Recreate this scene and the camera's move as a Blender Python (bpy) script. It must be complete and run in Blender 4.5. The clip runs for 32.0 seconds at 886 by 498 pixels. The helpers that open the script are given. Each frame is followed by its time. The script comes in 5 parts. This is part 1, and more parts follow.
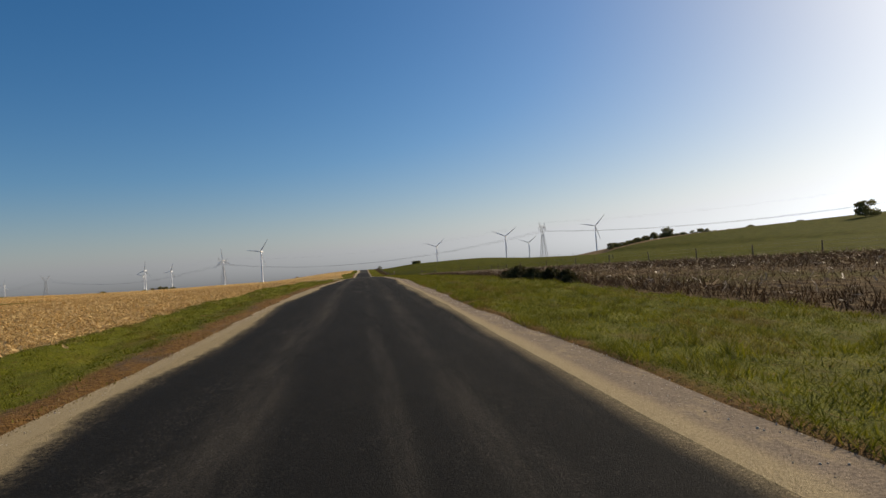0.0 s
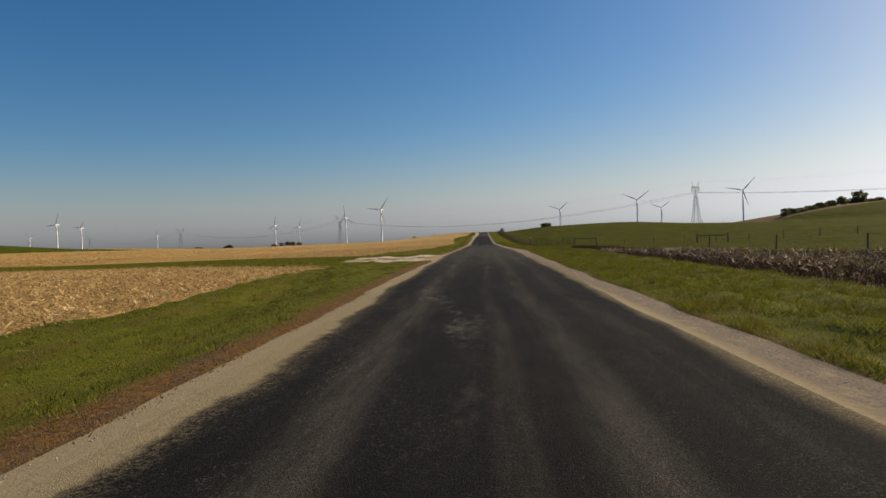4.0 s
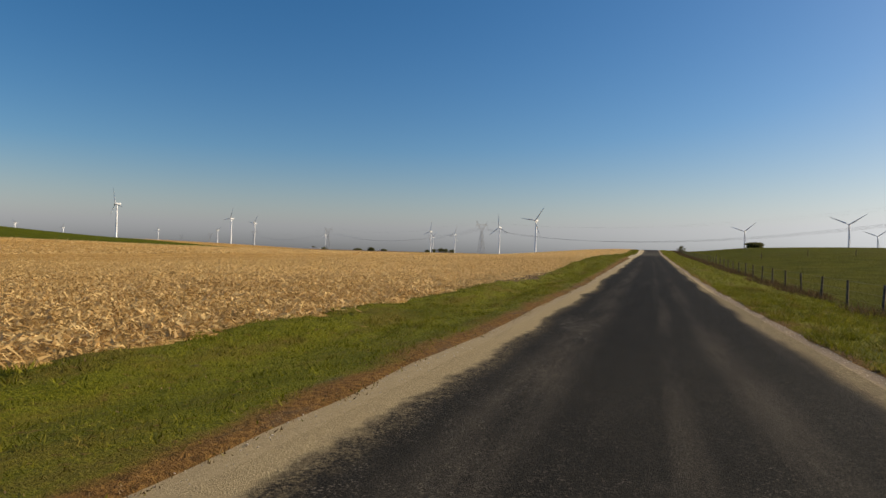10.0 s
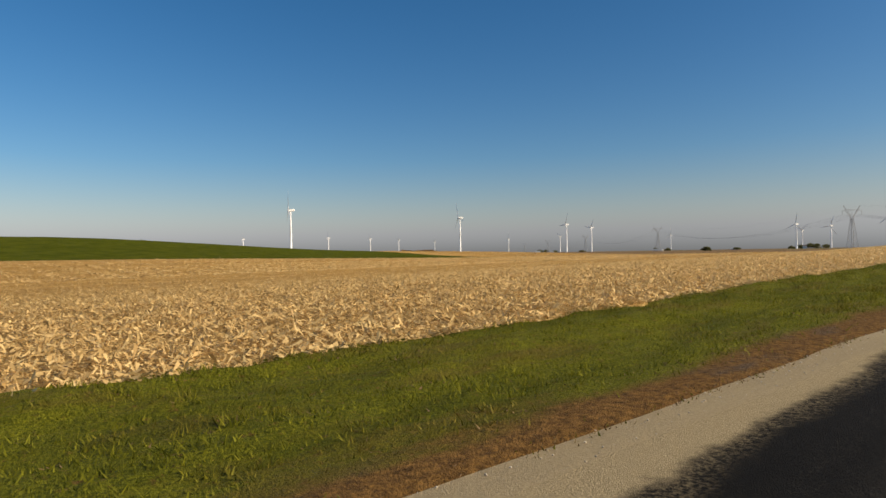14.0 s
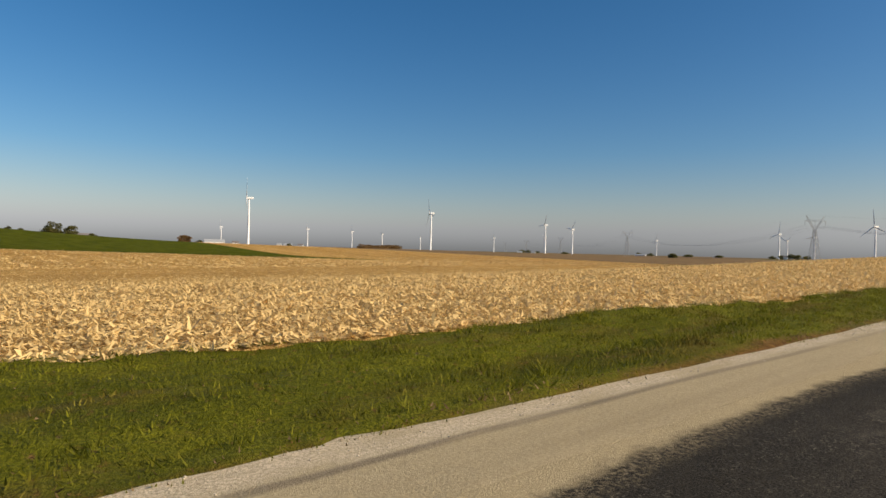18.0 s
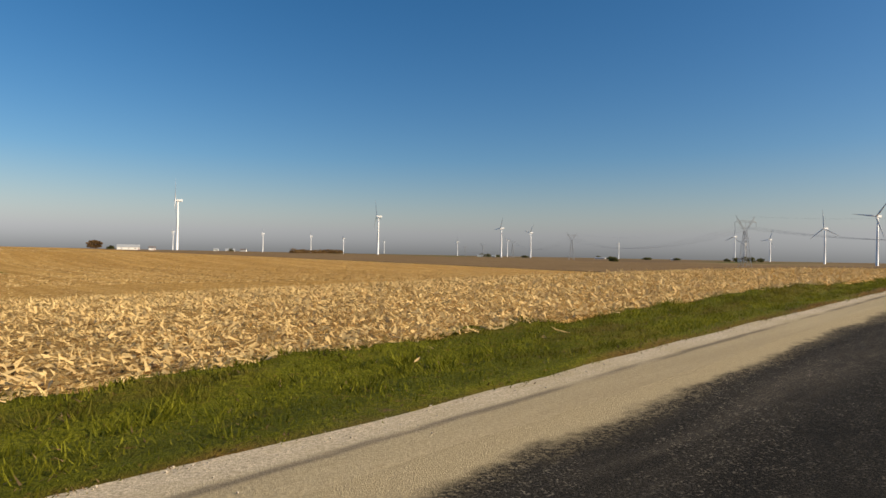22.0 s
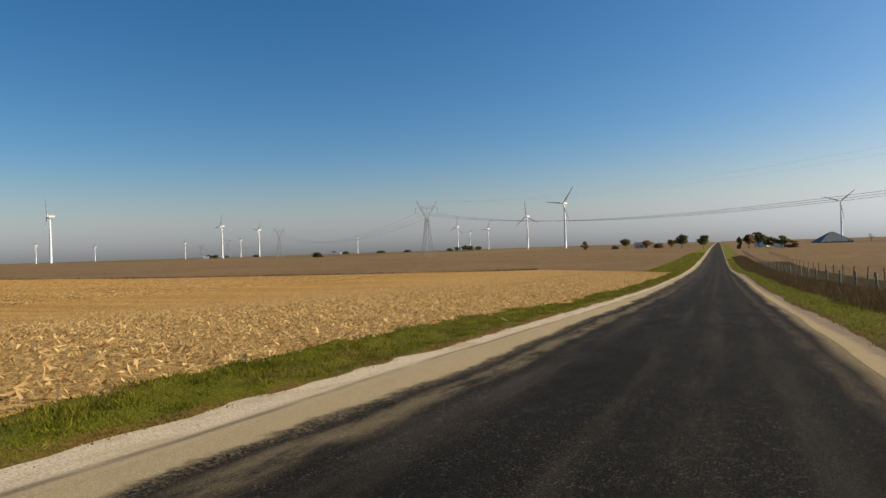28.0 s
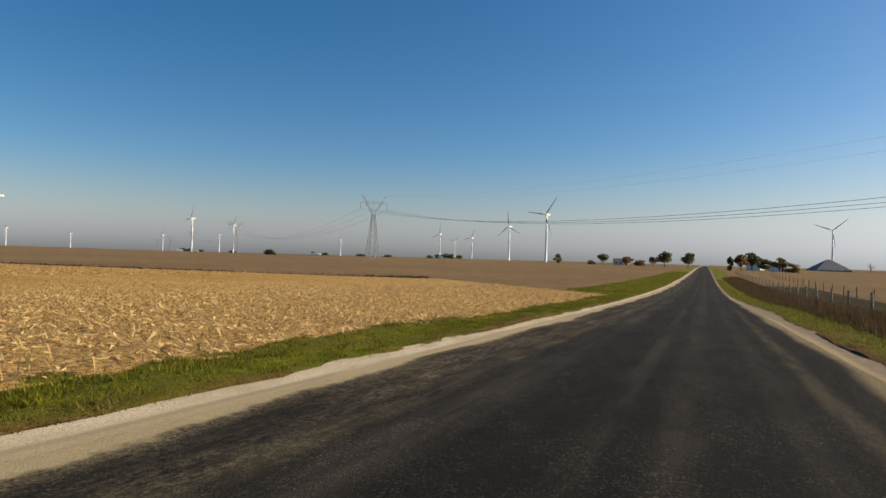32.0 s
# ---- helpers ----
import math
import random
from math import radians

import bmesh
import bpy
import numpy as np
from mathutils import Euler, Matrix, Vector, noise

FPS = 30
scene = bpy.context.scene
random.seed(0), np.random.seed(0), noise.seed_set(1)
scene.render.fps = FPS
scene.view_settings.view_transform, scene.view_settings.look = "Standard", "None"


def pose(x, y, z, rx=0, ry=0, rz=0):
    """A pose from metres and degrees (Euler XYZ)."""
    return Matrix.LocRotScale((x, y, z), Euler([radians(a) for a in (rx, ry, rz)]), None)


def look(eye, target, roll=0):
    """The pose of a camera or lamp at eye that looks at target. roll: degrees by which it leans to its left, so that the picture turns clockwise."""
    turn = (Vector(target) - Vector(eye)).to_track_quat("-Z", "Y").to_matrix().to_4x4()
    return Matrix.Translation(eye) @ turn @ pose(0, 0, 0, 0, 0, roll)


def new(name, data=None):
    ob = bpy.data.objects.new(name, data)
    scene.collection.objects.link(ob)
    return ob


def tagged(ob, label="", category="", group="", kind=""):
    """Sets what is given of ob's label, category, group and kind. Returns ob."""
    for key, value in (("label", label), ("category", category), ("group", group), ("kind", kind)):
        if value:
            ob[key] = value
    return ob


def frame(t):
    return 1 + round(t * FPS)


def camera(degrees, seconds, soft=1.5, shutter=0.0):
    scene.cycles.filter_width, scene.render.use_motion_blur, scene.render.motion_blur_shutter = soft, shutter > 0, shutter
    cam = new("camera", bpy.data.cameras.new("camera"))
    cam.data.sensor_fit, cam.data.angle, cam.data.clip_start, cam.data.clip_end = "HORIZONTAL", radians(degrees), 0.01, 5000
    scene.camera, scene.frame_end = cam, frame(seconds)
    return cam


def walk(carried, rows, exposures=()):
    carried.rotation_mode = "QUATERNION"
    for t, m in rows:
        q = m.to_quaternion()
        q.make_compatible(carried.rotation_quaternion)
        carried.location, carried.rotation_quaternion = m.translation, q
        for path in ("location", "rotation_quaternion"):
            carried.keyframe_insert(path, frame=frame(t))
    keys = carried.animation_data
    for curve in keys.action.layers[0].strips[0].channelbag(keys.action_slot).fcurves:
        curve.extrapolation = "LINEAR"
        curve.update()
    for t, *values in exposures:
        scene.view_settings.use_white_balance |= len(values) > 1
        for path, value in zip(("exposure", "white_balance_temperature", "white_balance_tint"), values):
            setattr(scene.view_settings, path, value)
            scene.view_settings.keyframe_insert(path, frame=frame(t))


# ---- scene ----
cam = camera(71.1, 32.0, 1.5)
PATH = [
    (0.0, pose(0.00, 0.00, 1.48, 92.00, 4.03, -7.30)),
    (0.5, pose(0.00, 7.84, 1.64, 90.65, 2.18, -6.06)),
    (1.0, pose(0.00, 15.72, 1.81, 90.58, 2.42, -5.73)),
    (1.5, pose(0.00, 23.64, 1.99, 91.08, 3.33, -5.21)),
    (2.0, pose(0.00, 31.61, 2.16, 92.04, 3.59, -4.78)),
    (2.5, pose(0.00, 39.62, 2.30, 92.03, 2.58, -4.22)),
    (3.0, pose(0.00, 47.68, 2.41, 91.12, 3.32, 1.22)),
    (3.5, pose(0.00, 55.78, 2.50, 89.89, 3.85, 6.36)),
    (4.0, pose(0.00, 63.92, 2.55, 89.09, 2.16, 3.69)),
    (4.5, pose(-0.01, 72.14, 2.59, 89.28, 1.57, 8.10)),
    (6.5, pose(-0.07, 106.17, 2.69, 89.84, 1.48, 8.97)),
    (7.0, pose(-0.09, 114.97, 2.69, 89.78, 0.91, 8.34)),
    (7.5, pose(-0.10, 123.89, 2.69, 89.28, 0.46, 7.92)),
    (8.0, pose(-0.12, 132.92, 2.69, 89.50, 0.86, 7.04)),
    (8.5, pose(-0.14, 141.99, 2.69, 89.46, 0.74, 8.91)),
    (9.0, pose(-0.15, 151.05, 2.69, 91.13, 1.20, 9.37)),
    (9.5, pose(-0.19, 160.08, 2.70, 91.07, 0.43, 12.08)),
    (10.0, pose(-0.24, 169.10, 2.70, 90.26, -1.68, 18.44)),
    (10.5, pose(-0.28, 178.09, 2.70, 89.80, -2.75, 25.77)),
    (11.0, pose(-0.32, 187.07, 2.72, 89.42, -1.69, 31.24)),
    (11.5, pose(-0.37, 196.02, 2.77, 88.57, -0.01, 36.84)),
    (12.0, pose(-0.41, 204.95, 2.85, 91.00, 1.03, 44.57)),
    (12.5, pose(-0.46, 213.84, 2.96, 91.14, -0.26, 46.61)),
    (13.0, pose(-0.50, 222.66, 3.11, 90.60, 0.31, 48.58)),
    (13.5, pose(-0.47, 231.42, 3.26, 90.43, 1.19, 49.71)),
    (15.5, pose(-0.33, 265.81, 3.85, 90.10, -0.48, 50.53)),
    (16.0, pose(-0.30, 274.25, 4.00, 90.05, -0.74, 49.29)),
    (16.5, pose(-0.27, 282.66, 4.15, 90.35, -0.64, 49.82)),
    (17.0, pose(-0.23, 291.05, 4.30, 91.02, -1.87, 48.95)),
    (17.5, pose(-0.20, 299.45, 4.45, 91.01, -1.46, 48.84)),
    (18.0, pose(-0.07, 307.84, 4.59, 90.03, -1.41, 49.32)),
    (18.5, pose(0.07, 316.23, 4.74, 89.83, -1.14, 49.53)),
    (19.0, pose(0.20, 324.61, 4.89, 89.72, -0.64, 49.94)),
    (19.5, pose(0.29, 332.99, 5.05, 89.97, -0.05, 49.84)),
    (20.0, pose(0.39, 341.36, 5.24, 89.80, -0.14, 49.24)),
    (20.5, pose(0.48, 349.73, 5.45, 90.02, -0.45, 47.42)),
    (21.0, pose(0.57, 358.08, 5.69, 90.69, -0.56, 46.88)),
    (21.5, pose(0.67, 366.43, 5.95, 90.32, -0.86, 47.18)),
    (22.0, pose(0.76, 374.77, 6.22, 90.45, -1.09, 46.73)),
    (22.5, pose(0.86, 383.09, 6.48, 90.43, -1.35, 46.48)),
    (23.0, pose(0.95, 391.41, 6.71, 91.04, -1.55, 45.13)),
    (23.5, pose(0.99, 399.72, 6.91, 90.89, -1.83, 44.52)),
    (24.0, pose(1.03, 408.02, 7.07, 90.68, -2.60, 44.10)),
    (24.5, pose(1.07, 416.29, 7.16, 90.56, -1.88, 43.44)),
    (25.0, pose(1.12, 424.53, 7.17, 89.98, -1.85, 41.36)),
    (25.5, pose(1.16, 432.72, 7.10, 90.88, -1.10, 37.61)),
    (26.0, pose(1.20, 440.88, 6.93, 91.03, -0.14, 30.20)),
    (26.5, pose(1.19, 449.00, 6.68, 90.79, -0.56, 25.62)),
    (28.5, pose(1.14, 481.13, 5.27, 89.58, 2.00, 23.92)),
    (29.0, pose(1.12, 489.12, 4.90, 89.02, 0.92, 23.71)),
    (29.5, pose(1.11, 497.10, 4.53, 89.97, 0.79, 22.43)),
    (30.0, pose(1.10, 505.08, 4.18, 90.55, -0.78, 22.20)),
    (30.5, pose(1.10, 513.07, 3.85, 90.76, -0.91, 22.98)),
    (31.0, pose(1.10, 521.05, 3.54, 90.82, -1.44, 22.68)),
    (31.5, pose(1.10, 529.03, 3.25, 90.68, -0.94, 23.29)),
    (32.0, pose(1.10, 537.01, 3.00, 90.78, -1.61, 22.96)),
]
EXPOSURES = ((0, -0.02, 7100, 13), (2.5, -0.08, 7100, 13), (7, 0.15, 7100, 13), (11, 0.12, 7200, 13), (17, 0.16, 7200, 13), (25, 0.18, 7200, 13), (29, 0.22, 7050, 12), (32, 0.25, 7050, 12))
walk(cam, PATH, EXPOSURES)

# ---- world and sun ----
SUN_AZ, SUN_EL = -60.0, 28.0  # degrees left of the road's heading, and up
world = bpy.data.worlds.new("sky")
scene.world = world
world.use_nodes = True
wn = world.node_tree.nodes
sky = wn.new("ShaderNodeTexSky")
sky.sky_type, sky.sun_disc = "NISHITA", False
sky.sun_elevation, sky.sun_rotation = radians(SUN_EL), radians(-SUN_AZ)
sky.air_density, sky.dust_density, sky.ozone_density, sky.altitude = 1.0, 1.15, 4.0, 200
wn["Background"].inputs[1].default_value = 0.098
tone = wn.new("ShaderNodeHueSaturation")
tone.inputs["Saturation"].default_value = 1.31
wl = world.node_tree.links
wl.new(sky.outputs[0], tone.inputs["Color"])
# thick autumn haze: where the sky pales, it turns to a greyish lilac of the same brightness
split, grey, ratio, pale, haze, veil = (wn.new(k) for k in ("ShaderNodeSeparateColor", "ShaderNodeRGBToBW", "ShaderNodeMath", "ShaderNodeMapRange", "ShaderNodeVectorMath", "ShaderNodeMix"))
ratio.operation, haze.operation, veil.data_type = "DIVIDE", "SCALE", "RGBA"
wl.new(sky.outputs[0], split.inputs[0])
wl.new(sky.outputs[0], grey.inputs[0])
wl.new(split.outputs[0], ratio.inputs[0])
wl.new(split.outputs[2], ratio.inputs[1])
wl.new(ratio.outputs[0], pale.inputs[0])
pale.inputs[1].default_value, pale.inputs[2].default_value = 0.42, 0.95
haze.inputs[0].default_value = (0.84, 0.925, 1.01)
wl.new(grey.outputs[0], haze.inputs["Scale"])
wl.new(pale.outputs[0], veil.inputs[0])
wl.new(tone.outputs[0], veil.inputs[6])
wl.new(haze.outputs[0], veil.inputs[7])
wl.new(veil.outputs[2], wn["Background"].inputs[0])
sun = new("sun", bpy.data.lights.new("sun", "SUN"))
sun.data.energy, sun.data.angle, sun.data.color = 5.0, radians(0.53), (1.0, 0.885, 0.69)
sun_way = Vector((-math.sin(radians(SUN_AZ)) * math.cos(radians(SUN_EL)), math.cos(radians(SUN_AZ)) * math.cos(radians(SUN_EL)), math.sin(radians(SUN_EL))))
sun.matrix_world = look(sun_way * 100, (0, 0, 0))

# ---- materials ----
class Mat:
    """A node material with a Principled shader and a few shorthands."""

    def __init__(self, name, rough=0.8, metal=0.0, spec=0.3):
        self.m = bpy.data.materials.new(name)
        self.m.use_nodes = True
        self.t = self.m.node_tree
        self.b = self.t.nodes["Principled BSDF"]
        self.b.inputs["Roughness"].default_value = rough
        self.b.inputs["Metallic"].default_value = metal
        self.b.inputs["Specular IOR Level"].default_value = spec
        self.pos = self.node("ShaderNodeNewGeometry").outputs["Position"]
        self.xyz = self.node("ShaderNodeSeparateXYZ")
        self.t.links.new(self.pos, self.xyz.inputs[0])

    def node(self, kind, **kw):
        n = self.t.nodes.new(kind)
        for k, v in kw.items():
            n.inputs[k.replace("_", " ")].default_value = v
        return n

    def link(self, a, b):
        self.t.links.new(a, b)

    def put(self, value, socket):
        if hasattr(value, "is_output"):
            self.link(value, socket)
        else:
            socket.default_value = value

    def noise(self, scale, detail=4, rough=0.55, stretch=(1, 1, 1), lo=0.3, hi=0.7):
        """Noise over the world's place, stretched to 0..1 between lo and hi."""
        mp = self.node("ShaderNodeMapping")
        mp.inputs["Scale"].default_value = stretch
        self.link(self.pos, mp.inputs["Vector"])
        n = self.node("ShaderNodeTexNoise", Scale=scale, Detail=detail, Roughness=rough)
        self.link(mp.outputs[0], n.inputs["Vector"])
        return self.ramp(n.outputs["Fac"], lo, hi)

    def ramp(self, value, lo, hi, a=0.0, b=1.0):
        r = self.node("ShaderNodeMapRange")
        r.interpolation_type = "SMOOTHSTEP"
        for i, v in enumerate((value, lo, hi, a, b)):
            self.put(v, r.inputs[i])
        return r.outputs[0]

    def math(self, op, a, b=0.0, c=0.0):
        n = self.node("ShaderNodeMath")
        n.operation = op
        for i, v in enumerate((a, b, c)):
            self.put(v, n.inputs[i])
        return n.outputs[0]

    def mix(self, fac, a, b):
        n = self.node("ShaderNodeMix")
        n.data_type = "RGBA"
        self.put(fac, n.inputs[0])
        for v, s in ((a, n.inputs[6]), (b, n.inputs[7])):
            self.put((*v, 1) if isinstance(v, tuple) else v, s)
        return n.outputs[2]

    def color(self, value):
        self.put((*value, 1) if isinstance(value, tuple) else value, self.b.inputs["Base Color"])

    def bump(self, height, distance, strength=1.0):
        n = self.node("ShaderNodeBump", Distance=distance, Strength=strength)
        self.link(height, n.inputs["Height"])
        self.link(n.outputs[0], self.b.inputs["Normal"])

    def line(self, value, pts):
        """A broken line through (at, height) points."""
        out = pts[0][1]
        for (a, p), (b, q) in zip(pts, pts[1:]):
            r = self.node("ShaderNodeMapRange")
            for i, v in enumerate((value, a, b, 0.0, q - p)):
                self.put(v, r.inputs[i])
            out = self.math("ADD", out, r.outputs[0])
        return out

    def rnd(self):
        return self.node("ShaderNodeObjectInfo").outputs["Random"]

    def island(self):
        return self.node("ShaderNodeNewGeometry").outputs["Random Per Island"]


def plain(name, color, rough=0.7, metal=0.0, vary=0.15, scale=3.0, spec=0.3):
    k = Mat(name, rough, metal, spec)
    dark = tuple(c * (1 - vary) for c in color)
    light = tuple(min(1, c * (1 + vary)) for c in color)
    k.color(k.mix(k.noise(scale, 5), dark, light))
    return k.m


# fields, by their place on the plan: stubble, winter crop, bean stubble, maize stubble, pasture, plain
FIELD_END = 646.0
k = Mat("ground", 0.95, 0, 0.02)
X, Y = k.xyz.outputs[0], k.xyz.outputs[1]
big, mid, fine = k.noise(0.02, 3), k.noise(0.25, 5), k.noise(5.0, 6, 0.7)
across = k.math("MAXIMUM", k.noise(0.45, 5, 0.65, (0.03, 1.0, 1), 0.42, 0.60), k.noise(0.09, 5, 0.65, (0.05, 1.0, 1), 0.47, 0.545))
lengthwise = k.math("MAXIMUM", k.noise(0.5, 5, 0.65, (1.0, 0.03, 1), 0.42, 0.60), k.noise(0.12, 5, 0.65, (1.0, 0.04, 1), 0.47, 0.56))
turn = k.ramp(Y, 330.0, 390.0)
rows = k.math("ADD", k.math("MULTIPLY", across, turn), k.math("MULTIPLY", lengthwise, k.math("SUBTRACT", 1.0, turn)))
flake = k.math("MULTIPLY", k.noise(22.0, 4, 0.65, (1, 1, 1), 0.40, 0.58), k.noise(7.0, 4, 0.7, (1, 1, 1), 0.30, 0.55))
straw = k.mix(flake, k.mix(fine, (0.25, 0.132, 0.04), (0.54, 0.31, 0.092)), k.mix(mid, (0.66, 0.41, 0.135), (0.82, 0.55, 0.21)))
straw = k.mix(k.math("MULTIPLY", rows, 0.9), straw, k.mix(flake, (0.25, 0.132, 0.036), (0.45, 0.255, 0.07)))
straw = k.mix(k.math("MULTIPLY", k.noise(1.3, 6, 0.8, (1, 1, 1), 0.44, 0.60), 0.45), straw, (0.27, 0.14, 0.038))
straw = k.mix(k.math("MULTIPLY", k.noise(3.0, 5, 0.75, (1, 1, 1), 0.48, 0.60), 0.5), straw, (0.80, 0.53, 0.21))
straw = k.mix(k.math("MULTIPLY", big, 0.35), straw, (0.44, 0.245, 0.062))
bean = k.mix(mid, (0.165, 0.108, 0.056), (0.235, 0.158, 0.085))
bean = k.mix(k.math("MULTIPLY", big, 0.4), bean, (0.28, 0.19, 0.095))
crop = k.mix(mid, (0.060, 0.072, 0.005), (0.095, 0.105, 0.009))
# near the road: soil and litter, the shade between husks painted in as dark gaps
straw = k.mix(k.ramp(X, -70.0, -26.0, 0.0, 0.8), straw, k.mix(k.noise(7.5, 6, 0.75, (1, 1, 1), 0.40, 0.60), k.mix(fine, (0.15, 0.084, 0.030), (0.42, 0.245, 0.085)), k.mix(flake, (0.50, 0.305, 0.11), (0.90, 0.63, 0.26))))
soil = k.mix(fine, (0.080, 0.054, 0.032), (0.185, 0.13, 0.08))
maize = k.mix(k.noise(3.0, 5, 0.7, (1, 0.3, 1), 0.42, 0.62), k.mix(fine, (0.04, 0.025, 0.013), (0.10, 0.065, 0.036)), (0.19, 0.13, 0.065))
maize = k.mix(k.math("MULTIPLY", k.noise(0.12, 5, 0.65, (1, 0.5, 1), 0.45, 0.62), 0.5), maize, (0.10, 0.095, 0.02))
pasture = k.mix(mid, (0.048, 0.056, 0.004), (0.100, 0.101, 0.009))
pasture = k.mix(k.math("MULTIPLY", k.noise(0.06, 6, 0.7, (1, 1, 1), 0.36, 0.64), 0.35), pasture, (0.095, 0.078, 0.016))
far = k.mix(k.noise(0.004, 3, 0.5, (1, 0.5, 1), 0.4, 0.6), (0.16, 0.11, 0.068), (0.24, 0.17, 0.09))
far = k.mix(k.noise(0.0026, 2, 0.5, (1, 0.6, 1), 0.58, 0.64), far, (0.07, 0.10, 0.03))
wob = k.math("MULTIPLY", k.math("SUBTRACT", k.noise(0.05, 4, 0.6, (1, 1, 1), 0.0, 1.0), 0.5), 9.0)
left = k.ramp(X, 0.5, -0.5)
# beyond the boundary line
bend = k.math("MAXIMUM", k.math("MULTIPLY", X, 0.22), -72.0)
along = k.math("SUBTRACT", k.math("ADD", Y, k.math("MULTIPLY", wob, 0.3)), bend)
cut = k.math("ADD", Y, k.math("MULTIPLY", k.math("ADD", X, 13.0), 1.27))
past = k.math("MAXIMUM", k.ramp(along, FIELD_END - 0.5, FIELD_END + 0.5), k.ramp(cut, 600.0, 601.5))
lcol = k.mix(past, straw, bean)
ditch = k.math("MULTIPLY", k.ramp(k.math("ABSOLUTE", k.math("SUBTRACT", along, FIELD_END + 0.6)), 1.0, 0.5), k.ramp(X, -38.0, -46.0))
ditch = k.math("MULTIPLY", ditch, k.noise(0.04, 3, 0.6, (1, 1, 1), 0.35, 0.5))
lcol = k.mix(ditch, lcol, (0.07, 0.042, 0.025))
bare = k.math("MULTIPLY", k.ramp(k.math("ABSOLUTE", k.math("SUBTRACT", Y, 204.0)), 14.0, 9.0), k.ramp(k.math("ADD", X, k.math("MULTIPLY", wob, 0.12)), -9.6, -9.0))
lcol = k.mix(bare, lcol, soil)
# grassed waterway crossing the stubble
mid_y = k.line(X, ((-200, 152.0), (-75, 143.0), (-50, 138.0), (-28, 126.0), (-10, 112.0)))
swale = k.ramp(k.math("ADD", k.math("ABSOLUTE", k.math("SUBTRACT", Y, mid_y)), k.math("MULTIPLY", wob, 0.15)), 12.2, 11.4)
grassy = k.mix(k.noise(16, 4, 0.7, (1, 1, 1), 0.36, 0.64), (0.055, 0.066, 0.005), (0.20, 0.20, 0.018))
lcol = k.mix(swale, lcol, k.mix(k.math("MULTIPLY", k.noise(0.5, 5, 0.65), 0.5), grassy, (0.13, 0.10, 0.02)))
# winter crop: beyond a slanted edge on the hillside
edge = k.math("ADD", X, k.ramp(Y, 350.0, 392.0, 150.0, 118.0))
green = k.math("MULTIPLY", k.ramp(k.math("ADD", edge, k.math("MULTIPLY", wob, 0.2)), 0.8, -0.8), k.ramp(k.math("ADD", Y, k.math("MULTIPLY", X, -0.05)), 399.0, 397.5))
green = k.math("MULTIPLY", green, k.ramp(X, -560.0, -556.0))
lcol = k.mix(green, lcol, crop)
rcol = k.mix(k.ramp(k.math("ADD", k.math("ADD", X, k.math("MULTIPLY", Y, 0.337)), k.math("MULTIPLY", wob, 0.2)), 60.0, 58.5, 0.0, k.ramp(Y, 132.0, 120.0)), pasture, maize)
inner = k.ramp(k.math("SUBTRACT", X, k.math("MULTIPLY", k.math("SUBTRACT", Y, 560.0), 0.02)), 15.6, 16.4)
rcol = k.mix(k.ramp(Y, 520.0, 522.0), rcol, k.mix(inner, k.mix(fine, (0.035, 0.030, 0.016), (0.085, 0.068, 0.036)), bean))
rcol = k.mix(k.ramp(k.math("ADD", Y, wob), 660.0, 664.0), rcol, bean)
near = k.mix(left, rcol, lcol)
dist = k.math("MAXIMUM", k.ramp(Y, 1070.0, 1090.0), k.math("MAXIMUM", k.ramp(X, -900.0, -915.0), k.ramp(X, 900.0, 920.0)))
k.color(k.mix(dist, near, far))
k.bump(k.math("ADD", fine, k.math("MULTIPLY", flake, 0.7)), 0.05, 0.8)
GROUND = k.m

# verge soil under the grass
k = Mat("verge", 0.95, 0, 0.1)
X, Y = k.xyz.outputs[0], k.xyz.outputs[1]
turf = k.mix(k.noise(26, 4, 0.7, (1, 1, 1), 0.36, 0.64), (0.085, 0.094, 0.006), (0.27, 0.265, 0.020))
turf = k.mix(k.math("MULTIPLY", k.noise(2.2, 6, 0.7), 0.6), turf, (0.115, 0.125, 0.008))
turf = k.mix(k.math("MULTIPLY", k.noise(0.9, 5, 0.65, (1.2, 0.3, 1), 0.46, 0.66), 0.6), turf, (0.16, 0.115, 0.024))
turf = k.mix(k.math("MULTIPLY", k.noise(0.6, 5, 0.65, (1.4, 0.25, 1), 0.46, 0.66), 0.55), turf, (0.055, 0.068, 0.005))
brown = k.mix(k.noise(11, 6, 0.75), (0.085, 0.044, 0.014), (0.34, 0.18, 0.052))
brown = k.mix(k.noise(1.3, 4, 0.6, (1, 0.4, 1), 0.5, 0.75), brown, k.mix(k.noise(25, 4, 0.7), (0.07, 0.050, 0.034), (0.19, 0.14, 0.095)))
wave = k.math("MULTIPLY", k.math("SUBTRACT", k.noise(0.9, 5, 0.6, (1, 0.4, 1), 0.0, 1.0), 0.5), 0.9)
west = k.line(Y, ((0, 4.75), (42, 4.75), (58, 4.1), (75, 3.95), (122, 4.2), (138, 3.65), (175, 3.6), (200, 3.7), (226, 4.0), (260, 4.5), (284, 4.55), (290, 4.4), (312, 4.3), (326, 3.9), (344, 3.52), (378, 3.55), (395, 4.05), (411, 4.45), (428, 4.25), (445, 4.25), (494, 4.75), (540, 4.75)))
east = k.line(Y, ((0, 3.4), (54, 3.85), (80, 3.75), (125, 4.4), (141, 3.65), (160, 3.15), (200, 2.9), (450, 3.6), (495, 4.5), (560, 5.0), (610, 3.7)))
